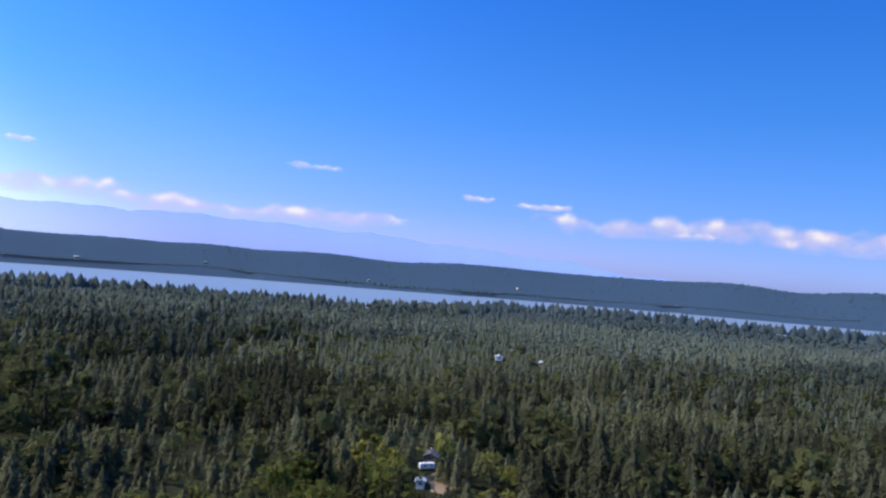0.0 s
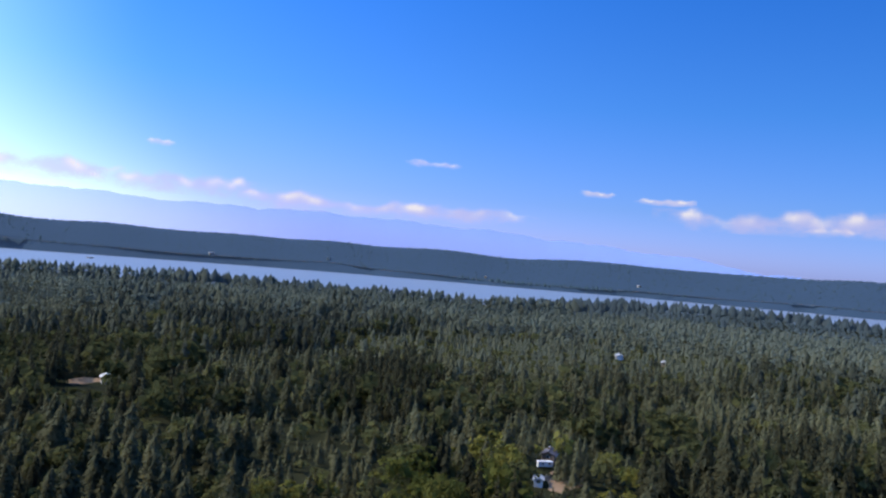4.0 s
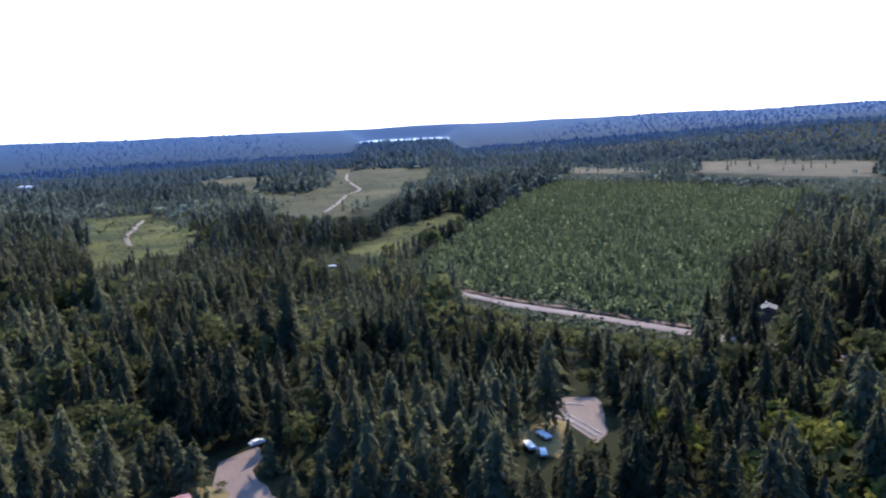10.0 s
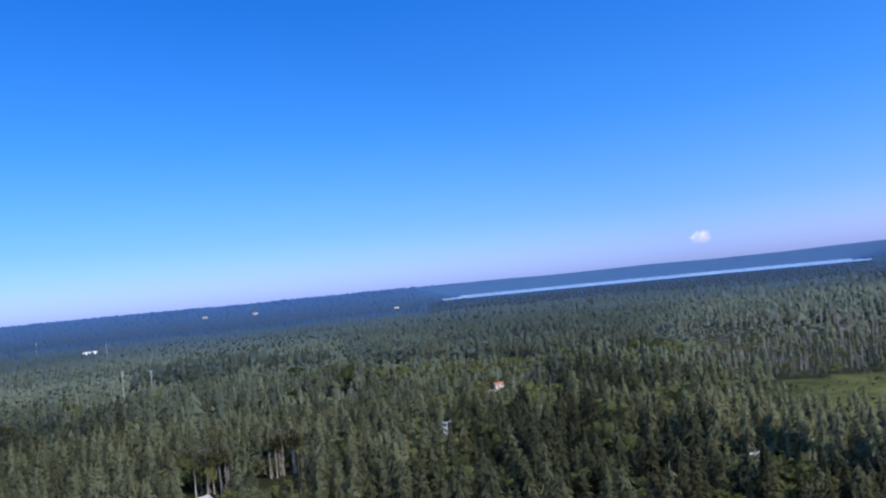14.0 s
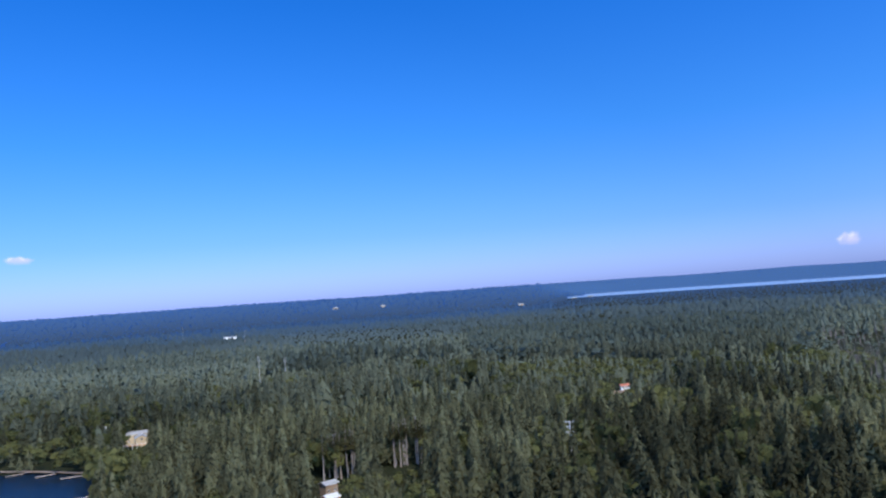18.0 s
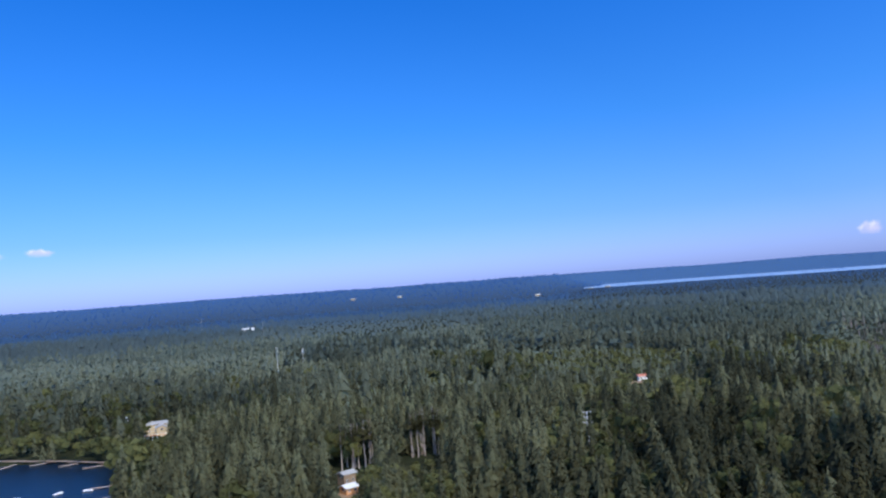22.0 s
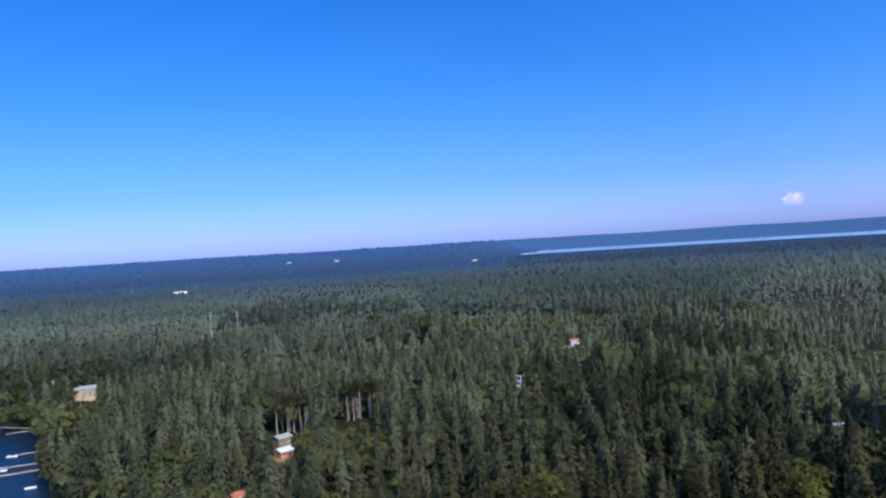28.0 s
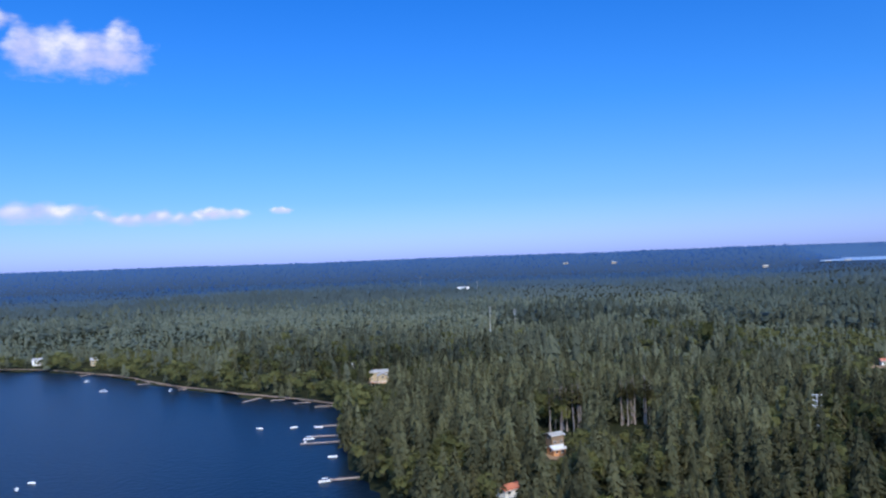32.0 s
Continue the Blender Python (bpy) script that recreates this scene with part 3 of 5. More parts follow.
def sight_cap(x, y):
    """How high growth stands at most, cut to fit the camera's view: below its line of sight to each spot."""
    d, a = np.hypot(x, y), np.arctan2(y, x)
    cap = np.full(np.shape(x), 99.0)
    for ox, oy, w in SIGHT_SPOTS:
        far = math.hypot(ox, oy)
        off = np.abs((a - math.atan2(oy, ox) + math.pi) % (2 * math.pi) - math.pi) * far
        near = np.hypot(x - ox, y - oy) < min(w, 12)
        cap = np.where((off < w) & (d < far + 2), np.minimum(cap, SIGHT_HEIGHT * (1 - d / far)), cap)
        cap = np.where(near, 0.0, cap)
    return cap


def grid_points(r0, r1, step, seed):
    """Jittered points in a ring, in the part of the land that the walk shows."""
    n = int(2 * r1 / step) + 1
    rng = np.random.RandomState(seed)
    g = (np.arange(n) - n / 2) * step
    x, y = np.meshgrid(g, g)
    x, y = x.ravel() + rng.uniform(-.46, .46, x.size) * step, y.ravel() + rng.uniform(-.46, .46, x.size) * step
    d, a = np.hypot(x, y), np.degrees(np.arctan2(y, x)) % 360
    keep = (d >= r0) & (d < r1) & ((a > 4) & (a < 336))
    keep &= ~((d < 235) & ((a < 55) | (a > 215)))
    x, y = x[keep], y[keep]
    wet = inside(LAKE, x, y) | inside(INLET, x, y) | in_bay(x, y)
    return x[~wet], y[~wet]


STANDS = np.random.RandomState(77)
stand_r, stand_a = np.exp(STANDS.uniform(math.log(170), math.log(4300), 420)), STANDS.uniform(0, 6.283, 420)
stand_x, stand_y = stand_r * np.cos(stand_a), stand_r * np.sin(stand_a)
stand_h = STANDS.choice([0.48, 0.62, 0.8, 1.0, 1.0, 1.1, 1.22], 420)
stand_tone = np.clip(0.88 - 0.85 * (stand_h - 0.5) + STANDS.normal(0, 0.24, 420), 0.05, 1.0)
stand_leaf = STANDS.choice([0.05, 0.10, 0.20, 0.45], 420, p=[0.3, 0.3, 0.26, 0.14])


def stand_at(x, y):
    """Which stand of even age each point belongs to; stands meet in uneven lines."""
    d = np.hypot(x, y)
    px, py = x + d * 0.03 * ripple(x, y, 170, 41), y + d * 0.03 * ripple(x, y, 150, 42)
    best, which = np.full(np.shape(x), 1e9), np.zeros(np.shape(x), int)
    for k in range(420):
        m = ((px - stand_x[k]) ** 2 + (py - stand_y[k]) ** 2) / stand_r[k] ** 2
        near = m < best
        best[near], which[near] = m[near], k
    return which


# stands that stand out: outline, height, and how light their needles are; the darkest put the deep shade of gaps into
# the needle colour
MARKED = [
    ([(-578, 212), (-665, 300), (-775, 420), (-965, 640), (-1080, 850), (-1050, 862), (-925, 655), (-742, 434), (-637, 315), (-562, 234)], 25, 0.1),
    ([(-500, 232), (-600, 350), (-700, 445), (-900, 650), (-1010, 800), (-990, 805), (-870, 650), (-600, 390), (-455, 240)], 24, 0.1),
    ([(-400, -35), (-560, -28), (-660, -5), (-1050, -20), (-1050, 30), (-640, 40), (-420, 40)], 26, 0.12),
    ([(1120, -2127), (981, -2382), (399, -1699), (247, -1060), (410, -1163), (693, -1402)], 7, 0.9),
    ([(207, -1009), (-30, -890), (-12, -636), (85, -674), (158, -763)], 8.5, 0.85),
    ([(397, -1714), (105, -1948), (-276, -1625), (-147, -877), (-69, -830), (200, -976), (246, -1058)], 19, 0.2),
    # pockets of deep shade, painted as the darkest needles
    ([(-21, -713), (-79, -713), (-59, -504), (-20, -519)], 20, 0),
    ([(54, -477), (6, -483), (4, -404), (23, -394), (48, -421)], 21, 0),
    ([(-12, -477), (-37, -479), (-31, -401), (-13, -406)], 21, 0),
    ([(-49, -395), (-80, -399), (-62, -309), (-45, -324)], 21, 0),
    ([(-131, 677), (-88, 702), (-70, 557), (-102, 543)], 22, 0),
    ([(-281, 599), (-205, 656), (-165, 530), (-230, 496)], 21, 0.08),
    ([(-163, 362), (-112, 407), (-79, 319), (-100, 342), (-135, 301)], 21, 0.05),
    ([(-117, 572), (70, 672), (49, 433), (-66, 440)], 10.5, 0.85),
    ([(-287, 944), (63, 1281), (49, 939), (-222, 734)], 10, 0.8),
    ([(94, 591), (229, 607), (187, 501), (82, 487)], 20, 0.05),
    ([(-114, 786), (56, 878), (41, 594), (-78, 551)], 11, 0.8),
    ([(333, 455), (405, 419), (257, 286), (230, 321)], 21, 0),
    ([(620, 627), (821, 372), (563, 291), (431, 433)], 11, 0.8),
]


def marked_stand(x, y):
    """The number of the marked stand at each point, or -1; their edges are uneven."""
    which = np.full(np.shape(x), -1)
    d = np.hypot(x, y)
    px, py = x + d * 0.012 * ripple(x, y, 60, 44), y + d * 0.012 * ripple(x, y, 50, 45)
    for k, (poly, _, _) in enumerate(MARKED):
        which[inside(poly, px, py)] = k
    return which


def wood(x, y, seed):
    """Sort points into woods: height and kind (0 conifer, 1 broadleaf, 2 bare), without roads, fields and yards."""
    rng = np.random.RandomState(seed)
    kind = region_of(x, y)
    clear = kind == 0
    for cx, cy, along in ((-1290, 432, 75), (-1760, 830, 100), (-755, -482, 46), (-895, -430, 36), (-885, -330, 30), (-700, -540, 30)):
        clear |= ((x - cx) / along) ** 2 + ((y - cy) / (along * 0.6)) ** 2 < 1
    for line, w in ((ROAD, 8), (TRACK, 6), (HIGH_TRACK, 7), (FIELD_TRACK, 8), (GREEN_TRACK, 8)):
        clear &= off_line(line, x, y) > w
    clear &= ~((off_line(ROAD, x, y) < 24) & (x > -445) & (x < -228) & (y > 205))
    d = np.hypot(x, y)
    h = 15.5 + 2.6 * ripple(x, y, 150, 12) + rng.normal(0, 3.4, len(x)) + 2.6 * ripple(x, y, 45, 13)
    h = h * np.where(rng.rand(len(x)) < 0.05, 1.3, 1.0)
    here = np.degrees(np.arctan2(y, x)) % 360
    stand = stand_at(x, y)
    h = h * stand_h[stand]
    own = marked_stand(x, y)
    own_h = np.array([m[1] for m in MARKED])[own]
    h = np.where(own >= 0, own_h + rng.normal(0, 0.14, len(x)) * own_h, h)
    h = np.where(inside(OLD_STAND, x, y), rng.uniform(20, 29, len(x)), h)
    h = np.where(d > 3300, h * 0.3, np.where(d > 1600, h * 0.85, h))
    # trees before the far bays kept low, so the camera sees the water
    bays = far_bays(d, np.degrees(np.arctan2(y, x)) % 360)
    h = np.where((bays > 0.3) & (d > np.where(here < 200, 2950, 2500)) & (d < 3700), np.where(here < 200, 6.0, 2.6), h)
    front = (d < 320) & (here > 105) & (here < 205)
    h = np.where(front, h * 1.35, np.where((d < 900) & ~inside(OLD_STAND, x, y), h * 1.08, h))
    clear &= rng.rand(len(x)) > np.where(front, 0.10, 0.05)
    clear &= (ripple(x, y, 38, 19) + 0.35 * rng.normal(size=len(x)) > -0.85) | (d > 900)
    h = np.where(inside(TALL_ROW, x, y), rng.uniform(21, 29, len(x)), h)
    shore = (d > 1200) & (d < 2300) & (here < 98)
    shore[shore] = off_line(INLET[2:13], x[shore], y[shore]) < 75
    h = np.where(shore, rng.uniform(20, 34, len(x)), h)
    low = inside(LOW_STAND, x, y)
    h = np.where(low, rng.uniform(7, 12, len(x)), h)
    clear &= ~(low & ~inside([(0.945 * px, 0.945 * py) for px, py in LOW_STAND], x, y))
    sort = np.where(rng.rand(len(x)) < stand_leaf[stand] * (1.2 + ripple(x, y, 60, 14)), 3, 0)
    sort = np.where((here < 95) & (d < 1000) & (rng.rand(len(x)) < 0.10 + 0.16 * ripple(x, y, 90, 43)), 3, sort)
    sort = np.where(inside(LEAFY, x, y) & (rng.rand(len(x)) < 0.4 + 0.5 * ripple(x, y, 45, 61)), 1, sort)
    h = np.where((sort == 1) | (sort == 3), h * 0.74, h)
    bank = (x > 230) & (x < 800) & (y < -300) & (y > -480)
    bank[bank] = off_line(LAKE[:9], x[bank], y[bank]) < 32
    sort = np.where(bank & (rng.rand(len(x)) < 0.6), 3, sort)
    h = np.where(bank, np.minimum(h, rng.uniform(9, 19, len(x))), h)
    sort = np.where(inside(BARE_WOOD, x, y) & (rng.rand(len(x)) < 0.7), 2, sort)
    h = np.where((h < 5) & (d < 3300), 5, h)
    # trees cut down to the camera's line of sight
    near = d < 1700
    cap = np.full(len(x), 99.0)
    cap[near] = sight_cap(x[near], y[near])
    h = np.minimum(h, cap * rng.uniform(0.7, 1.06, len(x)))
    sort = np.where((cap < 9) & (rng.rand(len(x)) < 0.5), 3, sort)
    clear &= h > 2.2
    return x[clear], y[clear], h[clear], sort[clear], d[clear]


NEAR_SHAPES = [conifer_shape(16, 10, s, w) for s, w in enumerate((0.15, 0.17, 0.19, 0.16, 0.18, 0.21, 0.17, 0.2))]
CLOSE_SHAPES = [conifer_shape(8, 6, s + 50, 0.15 + 0.008 * s) for s in range(10)]
MID_SHAPES = [conifer_shape(4, 4, s + 10, 0.16 + 0.008 * s) for s in range(12)]
FAR_SHAPES = [conifer_shape(2, 3, s + 20, 0.19 + 0.012 * s) for s in range(8)]
DOT_SHAPES = [conifer_shape(0, 4, s, 0.25) for s in range(30, 38)]
SCRUB = [leafy_shape(6, s) for s in range(40, 46)]
LEAFY_NEAR = [leafy_shape(120, s) for s in range(4)]
LEAFY_MID = [leafy_shape(32, s) for s in range(10, 16)]
LEAFY_FAR = [leafy_shape(12, s) for s in range(20, 25)]
BARE = [bare_shape(s) for s in range(5)]
NEAR_TREES = []
for ring, (r0, r1, step, cone, leaf) in enumerate(((150, 340, 7.0, NEAR_SHAPES, LEAFY_NEAR), (340, 520, 7.2, CLOSE_SHAPES, LEAFY_MID), (520, 900, 8.0, MID_SHAPES, LEAFY_MID),
                                                   (900, 1600, 11.3, FAR_SHAPES, LEAFY_FAR), (1600, 3300, 18.0, DOT_SHAPES, None), (3300, 4700, 34.0, DOT_SHAPES, None))):
    x, y = grid_points(r0, r1, step, 40 + ring)
    x, y, h, sort, d = wood(x, y, 50 + ring)
    t = np.clip(stand_tone[stand_at(x, y)] + 0.14 * ripple(x, y, 70, 15) + np.random.RandomState(60 + ring).normal(0, 0.15, len(x)), 0, 1)
    own = marked_stand(x, y)
    t = 0.5 + (t - 0.5) * (1.0 if ring < 4 else 0.5)
    old = inside(OLD_STAND, x, y)
    t = np.where(old, np.random.RandomState(33).uniform(0.12, 1.0, len(x)), t)
    t = np.where(own >= 0, np.clip(np.array([m[2] for m in MARKED])[own] + 0.3 * (t - 0.5), 0, 1), t)
    if ring == 0:
        # the nearest trees are things of their own, further down
        a = np.degrees(np.arctan2(y, x)) % 360
        order = np.argsort(d / np.where((a > 60) & (a < 212), 165, 262))
        picked = [i for i in order if h[i] > 7][:300]
        NEAR_TREES = [(x[i], y[i], h[i], sort[i]) for i in picked]
        keep = np.ones(len(x), bool)
        keep[picked] = False
        x, y, h, sort, t, d = x[keep], y[keep], h[keep], sort[keep], t[keep], d[keep]
    wide = (1.12, 1.1, 1.15, 1.4, 2.1, 3.2)[ring]
    if leaf is None:
        sort[sort != 2] = 0
    # haze put into the woods' colour: bluer with distance, each belt blending into the next
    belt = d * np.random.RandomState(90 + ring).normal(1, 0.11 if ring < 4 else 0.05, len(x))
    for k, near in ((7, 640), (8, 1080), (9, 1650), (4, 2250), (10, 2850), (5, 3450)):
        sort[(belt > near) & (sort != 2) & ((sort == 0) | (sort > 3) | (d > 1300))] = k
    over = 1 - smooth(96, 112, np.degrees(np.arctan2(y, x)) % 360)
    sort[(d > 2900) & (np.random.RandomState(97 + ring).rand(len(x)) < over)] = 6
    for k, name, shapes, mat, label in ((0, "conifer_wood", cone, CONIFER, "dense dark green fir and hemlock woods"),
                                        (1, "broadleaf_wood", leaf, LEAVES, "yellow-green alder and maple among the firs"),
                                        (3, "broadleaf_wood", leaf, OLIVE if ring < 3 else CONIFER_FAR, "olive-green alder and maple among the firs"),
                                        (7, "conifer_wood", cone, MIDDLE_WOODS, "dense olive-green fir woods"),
                                        (8, "conifer_wood", cone, CONIFER_FAR, "dense fir woods farther off, tinted grey-green as haze"),
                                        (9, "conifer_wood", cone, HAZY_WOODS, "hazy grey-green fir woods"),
                                        (4, "conifer_wood", cone, FAR_WOODS, "far fir woods towards the horizon, tinted blue-green as haze"),
                                        (10, "conifer_wood", cone, HAZE_BLUE_WOODS, "far hazy blue fir woods"),
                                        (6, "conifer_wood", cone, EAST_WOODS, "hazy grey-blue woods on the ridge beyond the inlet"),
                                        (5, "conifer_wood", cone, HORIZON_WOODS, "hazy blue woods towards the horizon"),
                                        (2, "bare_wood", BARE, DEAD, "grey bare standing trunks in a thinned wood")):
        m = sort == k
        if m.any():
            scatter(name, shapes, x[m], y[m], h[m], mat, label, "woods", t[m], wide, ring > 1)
# ---- the young plantation and the shrubs of the clearings ----
x, y = grid_points(300, 1300, 5.9, 70)
m = (region_of(x, y) == 4) & (off_line(ROAD, x, y) > 7)
x, y = x[m], y[m]
rng = np.random.RandomState(71)
h = 6.0 + 1.3 * ripple(x, y, 60, 16) + rng.normal(0, 1.4, len(x))
scatter("young_plantation", FAR_SHAPES, x, y, np.clip(h, 1.5, 8), YOUNG, "young bright green firs planted close together", "plantation", np.clip(rng.normal(0.45, 0.4, len(x)), 0, 1), 1.3)
m = rng.rand(len(x)) < 0.32
scatter("plantation_scrub", SCRUB, x[m] + 2, y[m] + 1.5, np.clip(h[m] * 0.75, 1.5, 5), YOUNG, "light green leafy bushes between the planted firs", "scrub", np.clip(rng.normal(0.65, 0.3, m.sum()), 0, 1), 1.25, False)
x, y = grid_points(300, 1500, 6.2, 72)
m = (region_of(x, y) == 1) | ((region_of(x, y) == 2) & (rng.rand(len(x)) < 0.3))
m &= (off_line(TRACK, x, y) > 4) & (off_line(HIGH_TRACK, x, y) > 5)
m &= rng.rand(len(x)) < 0.55 + 0.4 * ripple(x, y, 80, 21)
x, y = x[m], y[m]
h = np.where(rng.rand(len(x)) < 0.10 + 0.14 * ripple(x, y, 90, 23), rng.uniform(2.5, 6.5, len(x)), rng.uniform(0.6, 2.2, len(x)))
scatter("clearing_shrubs", SCRUB, x, y, h, SHRUB, "low green scrub and stumps over the logged clearing", "scrub", np.clip(rng.normal(0.42, 0.34, len(x)) - 0.06 * (h > 2.4), 0, 1), 1.5, False)
m = rng.rand(len(x)) < 0.22 + 0.3 * ripple(x, y, 55, 22)
scatter("bracken", SCRUB, x[m] + 3, y[m] - 2, rng.uniform(0.5, 1.2, m.sum()), BRACKEN, "yellowing bracken and dry grass in the logged clearing", "scrub", rng.rand(m.sum()), 2.4, False)
px, py = grid_points(290, 480, 3.2, 75)
gap = off_line(ROAD, px, py)
m = (gap > 6) & (gap < 26) & (px > -445) & (px < -215) & (py > 195)
scatter("roadside_scrub", SCRUB, px[m], py[m], rng.uniform(1.0, 3.6, m.sum()), SHRUB, "low green scrub along the country road", "scrub", rng.rand(m.sum()), 1.5, False)
x, y = grid_points(380, 1900, 38.0, 73)
m = np.isin(region_of(x, y), (1, 2, 3)) & (rng.rand(len(x)) < np.where(region_of(x, y) == 3, 0.3, 0.085))
x, y = x[m], y[m]
scatter("seed_trees", MID_SHAPES, x, y, rng.uniform(8, 20, len(x)), CONIFER, "single tall firs left standing in the clearings", "tree", rng.rand(len(x)), 0.8, False)


# single tall firs that stand out over the clearing
lone = np.array([(-591, -58), (-601, -50), (-655, -105), (-433, -54), (-440, -47), (-398, -51), (-583, 32), (-703, -59), (-676, -389), (-690, -380), (-716, -107), (-627, -161), (-604, -54), (-773, -574), (-800, -550), (-830, -537), (-831, -456)], float)
scatter("seed_trees", CLOSE_SHAPES, lone[:, 0], lone[:, 1], np.random.RandomState(8).uniform(17, 25, len(lone)), CONIFER, "tall firs left standing at the edge of the clearing", "tree", np.full(len(lone), 0.2), 0.95)
nx, ny = grid_points(380, 800, 8.0, 78)
m = inside([(-745, -585), (-760, -530), (-850, -400), (-900, -440), (-830, -580)], nx, ny) & (rng.rand(len(nx)) < 0.5)
scatter("seed_trees", MID_SHAPES, nx[m], ny[m], rng.uniform(9, 20, m.sum()), CONIFER, "clump of dark firs in the clearing", "tree", rng.uniform(0, 0.4, m.sum()), 1.2)
nx, ny = grid_points(300, 1300, 30.0, 79)
m = (region_of(nx, ny) == 1) & (rng.rand(len(nx)) < 0.10)
scatter("snags", BARE, nx[m], ny[m], rng.uniform(8, 17, m.sum()), DEAD, "grey dead snags standing in the clearing", "tree", rng.rand(m.sum()), 0.8, False)


# ---- the nearest trees, each a thing of its own ----
def fir_crown(seed, whorls=18):
    """Drooping boughs in whorls up the stem; a bough is a bent spray with side twigs. One unit high."""
    r = np.random.RandomState(seed)
    v, f = [], []
    for k in range(whorls):
        u = (k + r.uniform(0, 0.6)) / whorls
        z0, reach = 0.10 + 0.87 * u, 0.205 * (1 - u) ** 0.78 * r.uniform(0.8, 1.15) + 0.012
        n = 8 if u < 0.7 else 6
        turn = r.uniform(0, 6.28)
        for i in range(n):
            a = turn + 6.283 * (i + r.uniform(-.35, .35)) / n
            z = z0 + r.uniform(-.5, .5) / whorls
            l, drop, w = reach * r.uniform(0.7, 1.15), reach * r.uniform(0.15, 0.5), reach * r.uniform(0.15, 0.24) + 0.005
            out, side = np.array((math.cos(a), math.sin(a), 0)), np.array((-math.sin(a), math.cos(a), 0))
            p0, p1, p2 = np.array((0, 0, z)), out * l * 0.55 + (0, 0, z - drop * 0.3), out * l + (0, 0, z - drop)
            c = len(v)
            v += [p0 + (0, 0, 0.012), p1 + side * w, p1 + (0, 0, 0.018), p1 - side * w, p2, p1 + out * l * 0.2 + side * w * 1.1 - (0, 0, drop * .5), p1 + out * l * 0.2 - side * w * 1.1 - (0, 0, drop * .5)]
            f += [(c, c + 1, c + 2), (c, c + 2, c + 3), (c + 1, c + 5, c + 2), (c + 3, c + 2, c + 6), (c + 2, c + 5, c + 4), (c + 2, c + 4, c + 6)]
    c = len(v)
    v += [(0.012, 0, 0.93), (-0.006, 0.01, 0.93), (-0.006, -0.01, 0.93), (0, 0, 1.0)]
    f += [(c, c + 1, c + 3), (c + 1, c + 2, c + 3), (c + 2, c, c + 3)]
    return np.array(v), np.array(f)


def stem(height, foot, top, sides=7, rings=5, bend=0.01, seed=0):
    r = np.random.RandomState(seed)
    bm = bmesh.new()
    last = None
    for k in range(rings + 1):
        u = k / rings
        w = foot * (1 - u) ** 0.9 + top * u + (foot * 0.5 if k == 0 else 0)
        cx, cy = r.uniform(-bend, bend, 2) * (k > 0)
        ring = [bm.verts.new((cx + w * math.cos(6.283 * i / sides), cy + w * math.sin(6.283 * i / sides), u * height)) for i in range(sides)]
        if last:
            for i in range(sides):
                bm.faces.new((last[i], last[(i + 1) % sides], ring[(i + 1) % sides], ring[i]))
        last = ring
    bm.faces.new(last)
    return bm


def fir_tree(seed):
    tree = new("fir_tree")
    part("trunk", stem(0.93, 0.016, 0.002, seed=seed), BARK, tree)
    v, f = fir_crown(seed)
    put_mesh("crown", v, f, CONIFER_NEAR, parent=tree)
    return tagged(tree, "tall dark green fir with drooping boughs", "tree", "trees of the near woods")


def maple_tree(seed):
    r = np.random.RandomState(seed)
    tree = new("maple_tree")
    part("trunk", stem(0.5, 0.022, 0.010, seed=seed), BARK, tree)
    for k in range(4):
        a = 6.283 * k / 4 + r.uniform(-.4, .4)
        bm = stem(0.38, 0.010, 0.003, 5, 3, seed=seed + k)
        limb = part("limb", bm, BARK, tree)
        limb.matrix_basis = pose(0, 0, r.uniform(0.26, 0.42), 0, 38 + r.uniform(-10, 10), math.degrees(a))
    v, f = leafy_shape(520, seed + 50, 0.38)
    put_mesh("crown", v, f, LEAVES_NEAR, parent=tree)
    return tagged(tree, "yellow-green leafy maple with a broad crown", "tree", "trees of the near woods")


firs, maples = [fir_tree(s) for s in range(1, 7)], [maple_tree(s) for s in range(21, 25)]
rng = np.random.RandomState(5)
used = set()
for i, (x, y, h, sort) in enumerate(NEAR_TREES):
    kind_of = maples if sort in (1, 3) else firs
    k = int(rng.randint(len(kind_of)))
    m = Matrix.Translation((x, y, float(land(x, y)) - 0.2)) @ Matrix.Rotation(rng.uniform(0, 6.28), 4, "Z") @ Matrix.Diagonal((h * rng.uniform(0.8, 1.1), h * rng.uniform(0.8, 1.1), h, 1))
    key = (kind_of is firs, k)
    if key not in used:
        used.add(key)
        kind_of[k].matrix_basis = m
    else:
        copy = copy_thing(kind_of[k], Matrix.Identity(4))
        copy.matrix_basis = m

# ---- tall pines whose bare stems show at the edge of a gap ----
def pine_tree(seed, height):
    tree = new("pine_tree")
    part("trunk", stem(height, 0.34, 0.08, seed=seed, bend=0.25), PALE_BARK, tree, "pale bare trunk")
    v, f = fir_crown(seed, 7)
    v = v * (height * 0.8, height * 0.8, height * 0.42) + (0, 0, height * 0.60)
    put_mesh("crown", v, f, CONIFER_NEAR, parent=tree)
    return tagged(tree, "tall pine with a bare pale stem and a high crown", "tree", "pines at the gap")


PALE_BARK = material("pale_bark", (0.16, 0.13, 0.12), (0.32, 0.27, 0.25), 0.5, 0.95, 0.02)
